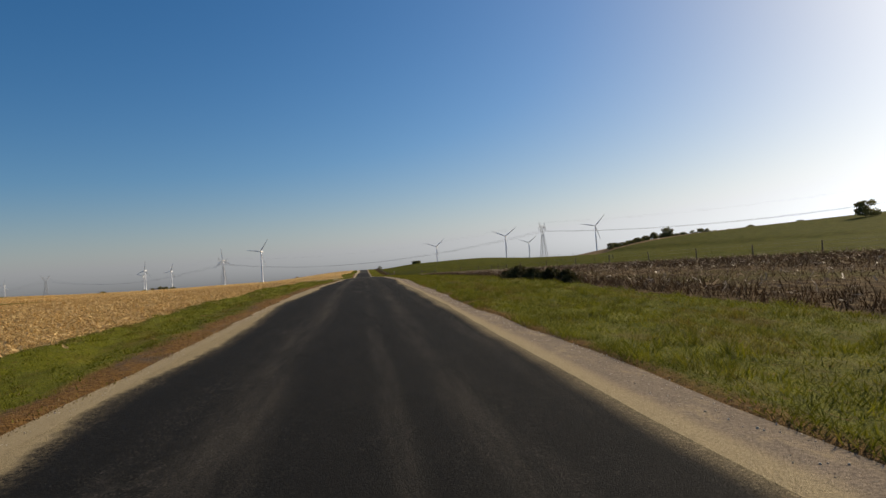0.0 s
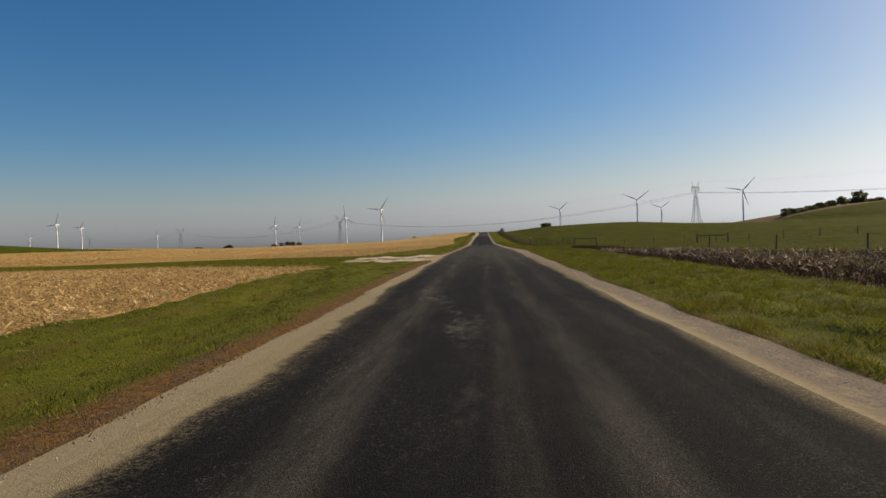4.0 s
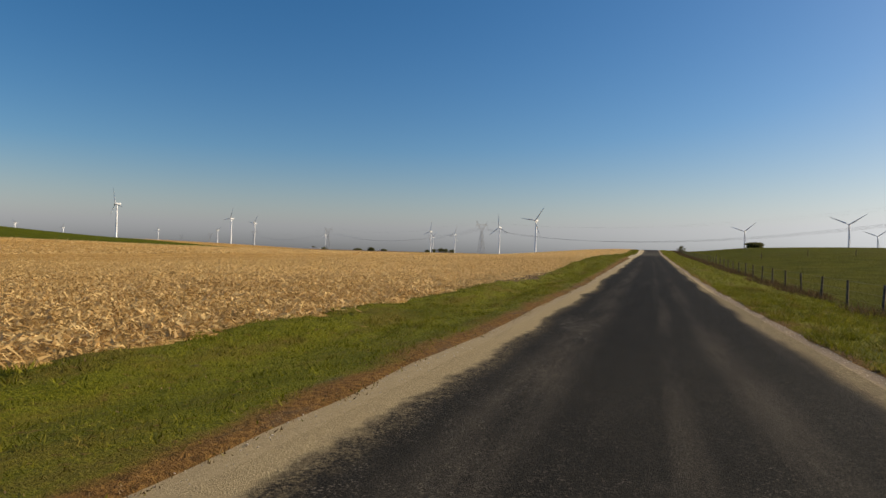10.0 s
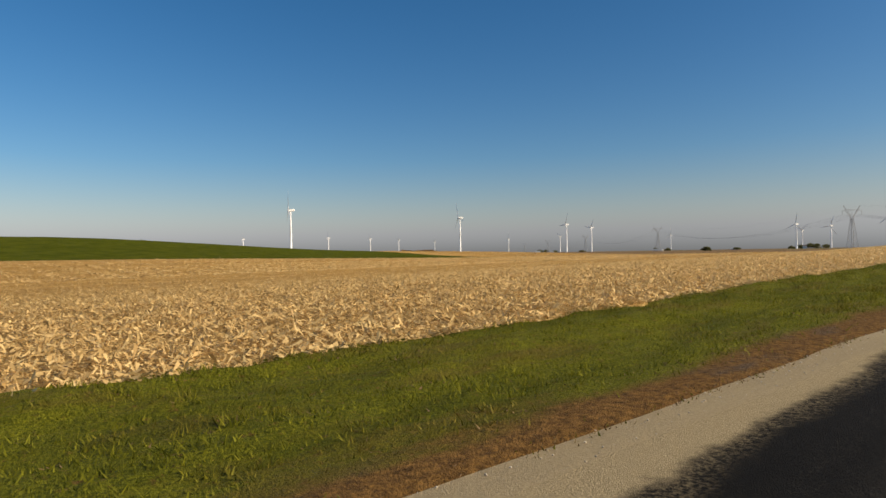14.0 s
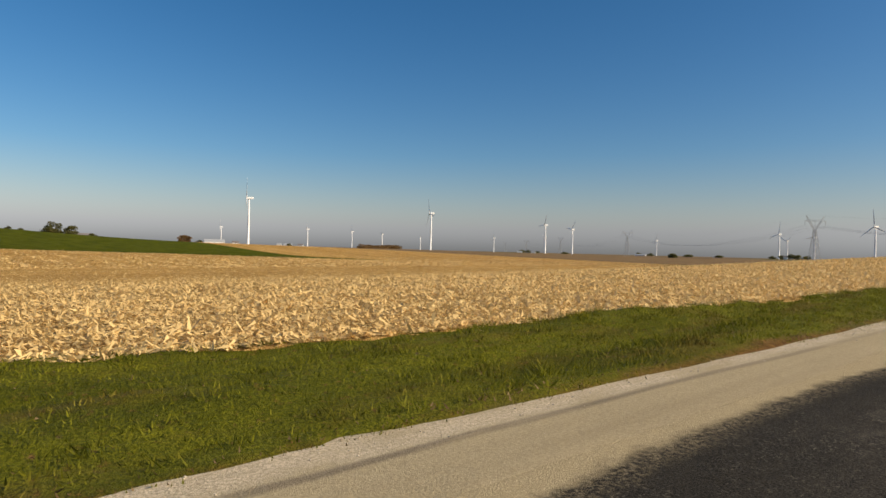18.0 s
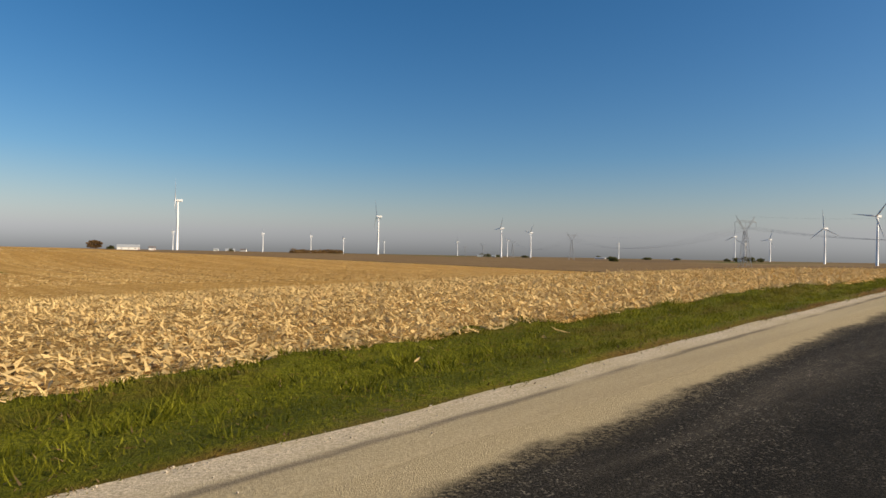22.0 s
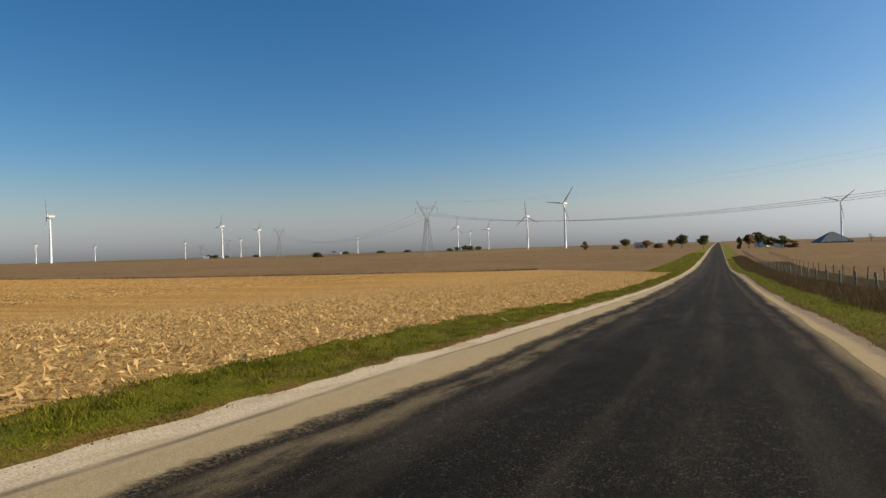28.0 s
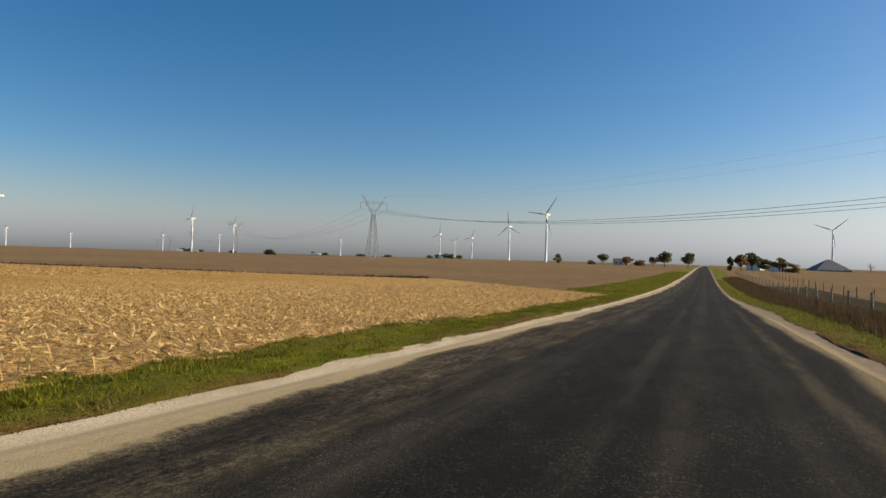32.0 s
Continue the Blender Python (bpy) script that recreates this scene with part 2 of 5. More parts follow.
reach = k.mix(k.ramp(X, -0.1, 0.1), west, east)
past = k.math("SUBTRACT", k.math("ADD", k.math("ABSOLUTE", X), wave), reach)
k.color(k.mix(k.ramp(past, 0.25, -0.25), k.mix(k.noise(7, 5, 0.7, (1, 1, 1), 0.55, 0.75), turf, brown), brown))
k.bump(k.math("ADD", k.noise(12, 6, 0.7), k.noise(40, 3, 0.7)), 0.05, 0.8)
VERGE = k.m

# crushed limestone shoulder: packed dust by the road, a dark rut, loose pale stone at the rim
k = Mat("limestone", 0.95, 0, 0.15)
X, Y = k.xyz.outputs[0], k.xyz.outputs[1]
v = k.node("ShaderNodeTexVoronoi", Scale=70.0)
k.link(k.pos, v.inputs["Vector"])
stones = k.mix(k.noise(38, 5, 0.75), (0.34, 0.265, 0.165), (0.85, 0.71, 0.50))
fresh = k.line(Y, ((225, 0.0), (292, 1.0), (400, 1.0), (450, 0.6)))
fresh = k.math("MULTIPLY", fresh, k.ramp(X, 0.5, -0.5))
packed = k.mix(fresh, k.mix(k.noise(40, 4, 0.7), (0.28, 0.213, 0.115), (0.42, 0.325, 0.18)), k.mix(k.noise(40, 4, 0.7), (0.40, 0.315, 0.18), (0.58, 0.465, 0.28)))
packed = k.mix(k.math("MULTIPLY", k.noise(0.5, 4, 0.6, (1.5, 0.15, 1), 0.4, 0.7), 0.35), packed, (0.24, 0.18, 0.10))
sway = k.math("MULTIPLY", k.math("SUBTRACT", k.noise(0.5, 4, 0.6, (0.6, 0.25, 1), 0.0, 1.0), 0.5), 0.30)
rut = k.math("ADD", k.line(Y, ((280, -4.0), (294, -3.85), (312, -3.68), (345, -2.72), (378, -3.03), (411, -3.64), (428, -3.45), (446, -3.4), (492, -3.9), (545, -4.1))), sway)
off = k.math("SUBTRACT", X, rut)
rim = k.math("MULTIPLY", k.ramp(off, 0.10, -0.25), k.noise(1.8, 5, 0.7, (1, 0.35, 1), 0.25, 0.6))
col = k.mix(rim, packed, stones)
streak = k.math("MULTIPLY", k.ramp(k.math("ABSOLUTE", off), 0.11, 0.02), k.noise(1.3, 4, 0.6, (1, 0.2, 1), 0.36, 0.52))
streak = k.math("MULTIPLY", streak, k.line(Y, ((280, 0.0), (293, 0.6), (312, 0.6), (322, 0.12), (334, 0.12), (343, 0.7), (505, 0.7), (530, 0.25))))
col = k.mix(streak, col, k.mix(k.noise(30, 4, 0.7), (0.07, 0.058, 0.045), (0.17, 0.135, 0.095)))
inner = k.line(Y, ((0, 2.62), (40, 2.7), (54, 3.02), (85, 2.98), (125, 3.5), (140, 3.0), (160, 2.62), (185, 2.4), (450, 2.95), (490, 3.8), (560, 4.2), (610, 3.1)))
dead = k.math("MULTIPLY", k.math("MULTIPLY", k.ramp(X, -3.5, -4.1), k.ramp(k.math("ABSOLUTE", k.math("SUBTRACT", Y, 110.6)), 3.2, 1.0)), k.noise(1.1, 6, 0.7, (1, 1, 1), 0.42, 0.58))
col = k.mix(dead, col, k.mix(k.noise(14, 5, 0.75), (0.12, 0.065, 0.02), (0.33, 0.20, 0.07)))
dirt = k.math("MULTIPLY", k.ramp(k.math("SUBTRACT", k.math("ADD", X, sway), inner), -0.12, 0.15), k.noise(3.5, 6, 0.75, (1, 0.5, 1), 0.25, 0.52))
col = k.mix(k.math("MULTIPLY", dirt, 0.92), col, k.mix(k.noise(30, 4, 0.7), (0.11, 0.082, 0.060), (0.27, 0.205, 0.145)))
k.color(col)
k.bump(k.math("ADD", k.noise(9, 5, 0.7), k.math("ADD", k.noise(55, 4, 0.75), k.math("MULTIPLY", v.outputs["Distance"], 0.4))), 0.007, 0.6)
LIME = k.m

# tar-and-chip road: dark, flecked with bare stone, paler wheel tracks, dust drawn in from its left edge
k = Mat("road", 0.92, 0, 0.08)
X, Y = k.xyz.outputs[0], k.xyz.outputs[1]
chip = k.noise(70, 3, 0.7, (1, 1, 1), 0.35, 0.7)
blotch = k.noise(1.6, 6, 0.7, (1.0, 0.45, 1), 0.36, 0.66)
base = k.mix(chip, (0.0045, 0.0042, 0.0036), (0.022, 0.0195, 0.0155))
base = k.mix(k.math("MULTIPLY", blotch, 0.5), base, k.mix(chip, (0.009, 0.008, 0.0065), (0.040, 0.035, 0.028)))
base = k.mix(k.math("MULTIPLY", k.noise(0.5, 4, 0.6, (1.4, 0.12, 1), 0.35, 0.7), 0.5), base, (0.0075, 0.007, 0.0062))
lane = k.math("ADD", X, k.math("MULTIPLY", k.math("SUBTRACT", k.noise(0.3, 3, 0.5, (0.2, 0.2, 1), 0, 1), 0.5), 0.4))
stone = k.mix(chip, (0.040, 0.034, 0.026), (0.16, 0.136, 0.104))
for x0, wide, much in ((-1.35, 0.55, 0.8), (0.15, 0.22, 0.45), (0.95, 0.42, 0.6), (2.0, 0.3, 0.4)):
    w = k.ramp(k.math("ABSOLUTE", k.math("SUBTRACT", lane, x0)), wide, 0.05)
    w = k.math("MULTIPLY", w, k.noise(0.9, 6, 0.72, (1.3, 0.14, 1), 0.36, 0.70))
    base = k.mix(k.math("MULTIPLY", w, much), base, stone)
# patches where the chips have worn bare
patch = k.math("MULTIPLY", k.noise(0.45, 5, 0.65, (1.2, 0.35, 1), 0.58, 0.68), k.ramp(k.math("ABSOLUTE", k.math("ADD", lane, 1.1)), 1.3, 0.5))
base = k.mix(k.math("MULTIPLY", patch, k.noise(5, 6, 0.78, (1, 0.6, 1), 0.40, 0.70)), base, k.mix(chip, (0.07, 0.06, 0.047), (0.22, 0.19, 0.15)))
# stretches worn paler as a whole
worn = k.line(Y, ((88, 0.0), (108, 0.75), (130, 0.7), (160, 0.5), (185, 0.0), (300, 0.0), (322, 1.0), (350, 0.9), (366, 0.35), (385, 0.1), (408, 0.0), (500, 0.0), (600, 0.15)))
base = k.mix(k.math("MULTIPLY", worn, k.noise(0.8, 6, 0.7, (1, 0.3, 1), 0.15, 0.7)), base, k.mix(chip, (0.026, 0.023, 0.018), (0.115, 0.10, 0.076)))
# single pale stones
bald = k.math("ADD", k.line(Y, ((50, 0.3), (90, 0.3), (125, 1.0), (165, 0.9), (180, 0.03), (300, 0.03), (340, 1.0), (430, 0.9), (600, 0.8))), k.math("MULTIPLY", k.ramp(k.math("ABSOLUTE", k.math("ADD", lane, 1.75)), 0.75, 0.2), 0.5))
fleck = k.math("MULTIPLY", k.math("MAXIMUM", k.noise(48, 4, 0.6, (1, 1, 1), 0.54, 0.66), k.math("MULTIPLY", k.noise(24, 3, 0.6, (1, 1, 1), 0.58, 0.68), 0.7)), k.math("MULTIPLY", bald, k.noise(1.4, 5, 0.7, (1, 0.35, 1), 0.32, 0.62)))
base = k.mix(fleck, base, k.mix(k.noise(9, 2), (0.066, 0.057, 0.044), (0.23, 0.197, 0.15)))
base = k.mix(k.math("MULTIPLY", k.ramp(Y, 62.0, 50.0), 0.4), base, (0.009, 0.0086, 0.008))
base = k.mix(k.line(Y, ((175, 0.0), (195, 0.55), (285, 0.55), (310, 0.0), (395, 0.0), (410, 0.55), (450, 0.5), (500, 0.4), (640, 0.3))), base, (0.006, 0.0056, 0.005))
# dust
sway = k.math("MULTIPLY", k.math("SUBTRACT", k.noise(0.5, 4, 0.55, (0.7, 0.35, 1), 0.0, 1.0), 0.5), 0.8)
rim = k.math("ADD", k.line(Y, ((6, -3.0), (22, -3.25), (40, -3.08), (55, -2.8), (69, -2.55), (120, -3.05), (138, -2.75), (156, -2.65), (174, -2.45), (191, -2.4), (210, -2.66), (228, -2.52), (278, -2.65), (295, -2.48), (312, -2.3), (346, -2.0), (379, -1.93), (395, -2.43), (411, -2.8), (428, -2.7), (446, -2.54), (493, -2.75), (542, -3.4))), sway)
edge = k.math("SUBTRACT", X, rim)
grit = k.noise(24, 5, 0.8, (1, 1, 1), 0.42, 0.62)
fray = k.math("MULTIPLY", k.math("SUBTRACT", k.noise(5, 5, 0.7, (1, 0.8, 1), 0.2, 0.8), 0.5), 0.16)
edge = k.math("ADD", edge, fray)
dust = k.math("MAXIMUM", k.ramp(edge, 0.08, -0.14), k.math("MULTIPLY", k.ramp(edge, 0.36, -0.05, 0.0, 0.55), grit))
band = k.math("MULTIPLY", k.ramp(k.math("ABSOLUTE", k.math("SUBTRACT", k.math("SUBTRACT", X, sway), -2.12)), 0.36, 0.08), k.line(Y, ((430, 0.0), (452, 0.2), (485, 0.36), (505, 0.36), (535, 0.1))))
east = k.math("MULTIPLY", k.ramp(k.math("ABSOLUTE", k.math("SUBTRACT", k.math("ADD", X, k.math("MULTIPLY", sway, 0.3)), 2.72)), 0.24, 0.05), k.line(Y, ((440, 0.0), (470, 0.14), (560, 0.14), (590, 0.0))))
wide = k.math("MULTIPLY", k.ramp(k.math("ABSOLUTE", k.math("SUBTRACT", X, -2.65)), 1.0, 0.5), k.math("MULTIPLY", k.line(Y, ((500, 0.0), (522, 0.5), (640, 0.4))), k.math("MULTIPLY", k.noise(16, 5, 0.8, (1, 0.6, 1), 0.36, 0.64), k.noise(1.5, 4, 0.6, (1.4, 0.12, 1), 0.2, 0.8))))
band = k.math("MAXIMUM", band, wide)
band = k.math("MULTIPLY", k.math("MAXIMUM", band, east), k.noise(3, 6, 0.78, (1, 0.2, 1), 0.33, 0.6))
kerb = k.line(Y, ((0, 2.2), (40, 2.25), (54, 2.6), (85, 2.72), (123, 2.95), (140, 2.52), (160, 2.27), (185, 1.98), (220, 2.1), (450, 2.5), (490, 3.1), (550, 3.6), (610, 3.0)))
right_dust = k.math("MULTIPLY", k.ramp(k.math("ADD", X, k.math("MULTIPLY", sway, 0.6)), k.math("SUBTRACT", kerb, 0.14), k.math("ADD", kerb, 0.18)), k.math("MAXIMUM", grit, 0.5))
dust = k.math("MAXIMUM", k.math("MAXIMUM", dust, band), right_dust)
fresh = k.math("MULTIPLY", k.line(Y, ((225, 0.0), (292, 1.0), (400, 1.0), (450, 0.6))), k.ramp(X, 0.5, -0.5))
k.color(k.mix(dust, base, k.mix(fresh, k.mix(chip, (0.25, 0.192, 0.105), (0.44, 0.342, 0.192)), k.mix(chip, (0.38, 0.298, 0.17), (0.58, 0.465, 0.28)))))
k.bump(chip, 0.008, 0.8)
ROAD = k.m


def leaf(name, a, b, rough=0.6, shine=0.25, through_=0.35, dead=0.0, paler_runs=()):
    """Blades and leaves: varied piece by piece, with light passing through."""
    k = Mat(name, rough, 0, shine)
    r = k.island()
    col = k.mix(r, a, b)
    col = k.mix(k.math("MULTIPLY", k.noise(1.1, 5, 0.65), 0.7), col, tuple(c * 0.55 for c in a))
    if paler_runs:  # stretches along the way where the straw is paler
        col = k.mix(k.math("MULTIPLY", k.line(k.xyz.outputs[1], paler_runs), k.noise(0.35, 4, 0.6, (1, 1, 1), 0.1, 0.5)), col, tuple(c * 1.05 for c in b))
    if dead:
        col = k.mix(k.math("MULTIPLY", k.noise(0.9, 5, 0.65, (1.2, 0.3, 1), 0.48, 0.68), dead), col, k.mix(r, (0.10, 0.062, 0.012), (0.30, 0.21, 0.055)))
    k.color(col)
    tr = k.node("ShaderNodeBsdfTranslucent")
    k.link(col, tr.inputs[0])
    mx = k.node("ShaderNodeMixShader", Fac=through_)
    out = k.t.nodes["Material Output"]
    k.link(k.b.outputs[0], mx.inputs[1])
    k.link(tr.outputs[0], mx.inputs[2])
    k.link(mx.outputs[0], out.inputs[0])
    return k.m


GRASS = leaf("grass", (0.092, 0.100, 0.007), (0.32, 0.305, 0.025), 0.65, 0.12, 0.35, 0.7)
PASTURE = leaf("pasture_blades", (0.055, 0.06, 0.006), (0.17, 0.16, 0.026), 0.6, 0.2, 0.4, 0.5)
DRY = leaf("dry_grass", (0.16, 0.095, 0.040), (0.42, 0.285, 0.135))
DEADWEED = leaf("dead_weeds", (0.055, 0.034, 0.016), (0.25, 0.155, 0.070), 0.7, 0.15, 0.25)
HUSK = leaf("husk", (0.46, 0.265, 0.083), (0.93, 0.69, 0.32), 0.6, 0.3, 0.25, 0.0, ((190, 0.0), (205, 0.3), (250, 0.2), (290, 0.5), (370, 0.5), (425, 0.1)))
MAIZE = leaf("maize_stalks", (0.045, 0.024, 0.011), (0.19, 0.105, 0.048), 0.7, 0.1, 0.1)
DARKWEED = leaf("dark_weeds", (0.04, 0.036, 0.011), (0.125, 0.105, 0.034), 0.7, 0.1, 0.2)
PALE = leaf("bleached_leaves", (0.17, 0.11, 0.065), (0.55, 0.42, 0.28), 0.6, 0.3, 0.25)
FOLIAGE = leaf("foliage", (0.10, 0.105, 0.035), (0.21, 0.20, 0.07), 0.6, 0.25, 0.5)
AUTUMN = leaf("autumn_foliage", (0.20, 0.11, 0.04), (0.34, 0.21, 0.08), 0.6, 0.25, 0.5)
BARK = plain("bark", (0.09, 0.07, 0.05), 0.9, 0, 0.4, 8)
WHITE = plain("white_paint", (0.80, 0.80, 0.79), 0.4, 0, 0.04, 0.5, 0.4)
STEEL = plain("galvanised_steel", (0.36, 0.37, 0.38), 0.5, 0.6, 0.15, 1.5)
CABLE = plain("cable", (0.32, 0.32, 0.33), 0.5, 0.7, 0.1, 1)
POST = plain("weathered_wood", (0.12, 0.088, 0.062), 0.9, 0, 0.45, 9)
TANPOST = plain("bleached_wood", (0.30, 0.23, 0.155), 0.9, 0, 0.4, 6)
GATE = plain("gate_paint", (0.026, 0.032, 0.026), 0.65, 0.0, 0.3, 4, 0.2)
WIRE = plain("fence_wire", (0.2, 0.19, 0.18), 0.5, 0.8, 0.1, 4)
WALLS = plain("house_siding", (0.74, 0.73, 0.70), 0.7, 0, 0.06, 0.6)
ROOF = plain("shingle_roof", (0.17, 0.155, 0.15), 0.9, 0, 0.25, 2)
SASH = plain("window_frame_paint", (0.72, 0.72, 0.70), 0.5, 0, 0.05, 2)
GREYROOF = plain("dark_metal_roof", (0.15, 0.155, 0.16), 0.7, 0.0, 0.12, 0.4)
METALROOF = plain("metal_roof", (0.36, 0.38, 0.40), 0.6, 0.1, 0.08, 0.4)
REDWALL = plain("red_boards", (0.26, 0.07, 0.05), 0.8, 0, 0.25, 1)
GLASS = plain("dark_glass", (0.03, 0.035, 0.04), 0.1, 0, 0.1, 1, 0.5)
STONE = plain("limestone_chip", (0.55, 0.47, 0.37), 0.95, 0, 0.25, 20)
COB = plain("maize_cob", (0.85, 0.53, 0.045), 0.6, 0, 0.2, 40)

# ---- lie of the land ----
ROAD_Y = (-400, -60, 0, 60, 150, 260, 345, 392, 414, 430, 445, 460, 490, 520, 550, 580, 610, 650, 720, 1000, 5000)
ROAD_Z = (-4, -1.0, 0, 1.0, 2.5, 4.4, 5.9, 6.75, 6.98, 7.05, 6.7, 6.0, 4.6, 3.25, 2.35, 1.6, 1.05, 0.75, 0.8, 2.1, -2)


def dip(y):
    """The shallow hollow that the whole land makes along the way, before the rise to the crest."""
    return np.interp(y, (0, 45, 100, 200, 345, 400, 420), (0, 0.28, -0.42, -2.1, -2.1, -1.3, -1.2))


def road_z(y):
    """Height of the road's crown line along the way."""
    y = np.asarray(y, float)
    return sum(np.interp(y + o, ROAD_Y, ROAD_Z) + dip(y + o) for o in (-18, -12, -6, 0, 6, 12, 18)) / 7


SLOPES = {  # heights across the land: distance from the road, then (along, height)
    -5000: ((0, -3), (1, -3)),
    -1800: ((0, 0), (1500, -2)),
    -1000: ((-300, 2), (300, 7), (700, 5.5), (1000, 4.5), (1400, 2), (2500, 0)),
    -560: ((-300, 3), (0, 6), (250, 12), (330, 10), (430, 6.5), (640, 2.7), (1000, 2.4), (2000, 1)),
    -400: ((-300, 2), (0, 5), (255, 14), (310, 12), (355, 9), (395, 6.6), (460, 5.7), (640, 1.9), (1000, 2), (2000, 1)),
    -235: ((-300, 1), (0, 4.5), (150, 9), (255, 13.5), (300, 11.9), (340, 9), (370, 7.1), (395, 5.9), (450, 5.4), (540, 2.9), (630, 0.9), (1000, 2), (2000, 1)),
    -150: ((-300, -2), (0, 1.5), (150, 4.4), (250, 5.5), (300, 5.0), (330, 4.5), (360, 3.8), (400, 2.9), (450, 2.9), (540, 1.6), (630, 0.3), (1000, 2), (2000, 1)),
    -60: ((-300, -3), (0, -0.3), (150, 2.0), (255, 3.2), (320, 3.7), (400, 3.7), (450, 3.3), (500, 2.2), (560, 1.0), (620, 0.2), (1000, 2), (2000, 1)),
    35: ((-300, -4), (-100, -1.5), (0, -0.2), (100, 1.2), (170, 1.8), (225, 3.4), (300, 6.4), (425, 9.2), (470, 7.2), (545, 2.4), (620, 0.6), (1000, 2), (2000, 1)),
    75: ((-300, -3), (0, 0.3), (80, 0.8), (175, 3.5), (310, 7.0), (400, 9.6), (430, 10.1), (490, 7.7), (560, 3), (640, 0.7), (1000, 2), (2000, 1)),
    110: ((-300, -2), (0, 1), (80, 1.5), (175, 3.8), (310, 6.5), (430, 7.9), (500, 7.0), (600, 4), (700, 1.5), (1000, 1.5), (2000, 0)),
    180: ((-300, 0), (0, 2.6), (100, 3.0), (210, 4.4), (420, 6.0), (590, 6.0), (670, 5), (840, 1), (2000, -1)),
    208: ((-300, 1), (0, 3), (100, 3.6), (210, 5.2), (420, 7.2), (535, 7.6), (600, 7.2), (700, 4.5), (840, 1), (2000, -1)),
    224: ((-300, 1.5), (0, 3.6), (120, 5), (300, 8.6), (420, 10.4), (535, 11.6), (600, 10), (700, 6), (840, 2), (2000, -1)),
    290: ((-300, 3), (0, 6), (150, 7.5), (310, 13.5), (560, 20), (680, 13), (840, 4), (1100, 0), (2000, -1)),
    420: ((-300, 5), (0, 11), (360, 24), (560, 24.5), (730, 9), (950, 2), (2000, -1)),
    640: ((-300, 7), (360, 22), (620, 13), (950, 1), (2000, -1)),
    1600: ((0, 1), (1500, -2)),
    5000: ((0, -3), (1, -3)),
}
COLUMNS = sorted(SLOPES)


def field_edge(y):
    """Where the verge ends and the field on the left begins."""
    return np.interp(y, (10, 30, 60, 77, 100, 116, 127, 137, 152, 162, 196, 203, 212, 222, 265, 300, 324, 332, 392, 411, 420, 428, 445, 475, 494, 505, 545, 592, 606, 760, 1000), (-7.8, -8.2, -8.7, -9.2, -9.4, -10.5, -12.3, -10.6, -8.5, -7.9, -7.5, -7.0, -7.0, -7.8, -9.8, -9.9, -7.7, -7.0, -6.65, -5.95, -5.6, -5.35, -5.15, -6.6, -7.5, -6.9, -7.0, -7.1, -13.0, -12.0, -9.0))


def far_edge(y):
    """Where the verge on the right ends."""
    return np.interp(y, (-60, 130, 170, 200, 240, 5000), (10.5, 10.2, 9.2, 8.6, 8.4, 8.8))


def land(x, y):
    """Height of the ground, for arrays."""
    x, y = np.broadcast_arrays(np.asarray(x, float), np.asarray(y, float))
    rz = road_z(y)
    xs = [c for c in COLUMNS if c < 0] + [-9.0, -4.0, 4.0, 9.0] + [c for c in COLUMNS if c > 0]
    hs = []
    for c in xs:
        if c in SLOPES:
            hs.append(sum(np.interp(y + o, *zip(*SLOPES[c])) + dip(y + o) * (0.6 if c > 150 else 1.0) for o in (-30, -15, 0, 15, 30)) / 5)
        else:
            hs.append(rz + (np.interp(y, (110, 145, 160, 182, 200, 240, 300, 460, 500), (-0.35, -0.6, -0.66, -0.62, -0.75, -0.75, -0.45, -0.35, -0.08)) if c == 9.0 else -0.11))
    xs, hs = np.array(xs), np.array(hs)
    i = np.clip(np.searchsorted(xs, x.ravel()) - 1, 0, len(xs) - 2)
    h = hs.reshape(len(xs), -1)
    cols = np.arange(h.shape[1])
    sl = np.diff(h, axis=0) / np.diff(xs)[:, None]
    tang = np.zeros_like(h)
    pair = sl[1:] * sl[:-1]
    tang[1:-1] = np.where(pair > 0, 2 * pair / (sl[1:] + sl[:-1] + 1e-12 * np.sign(sl[1:] + sl[:-1] + 1e-30)), 0)
    d = xs[i + 1] - xs[i]
    u = np.clip((x.ravel() - xs[i]) / d, 0, 1)
    a, b, ta, tb = h[i, cols], h[i + 1, cols], tang[i, cols] * d, tang[i + 1, cols] * d
    out = a * (2 * u**3 - 3 * u**2 + 1) + ta * (u**3 - 2 * u**2 + u) + b * (3 * u**2 - 2 * u**3) + tb * (u**3 - u**2)
    return out.reshape(x.shape)


def at(x, y):
    return float(land(np.array([x]), np.array([y]))[0])


# ---- mesh helpers ----
def mesh_of(name, verts, faces, material, smooth=False):
    me = bpy.data.meshes.new(name)
    verts = np.asarray(verts, np.float32)
    faces = np.asarray(faces, np.int32)
    n = faces.shape[1]
    me.vertices.add(len(verts))
    me.vertices.foreach_set("co", verts.ravel())
    me.loops.add(faces.size)
    me.loops.foreach_set("vertex_index", faces.ravel())
    me.polygons.add(len(faces))
    me.polygons.foreach_set("loop_start", np.arange(0, faces.size, n, dtype=np.int32))
    me.polygons.foreach_set("loop_total", np.full(len(faces), n, np.int32))
    if smooth:
        me.polygons.foreach_set("use_smooth", np.ones(len(faces), bool))
    me.update(calc_edges=True)
    me.materials.append(material)
    return me


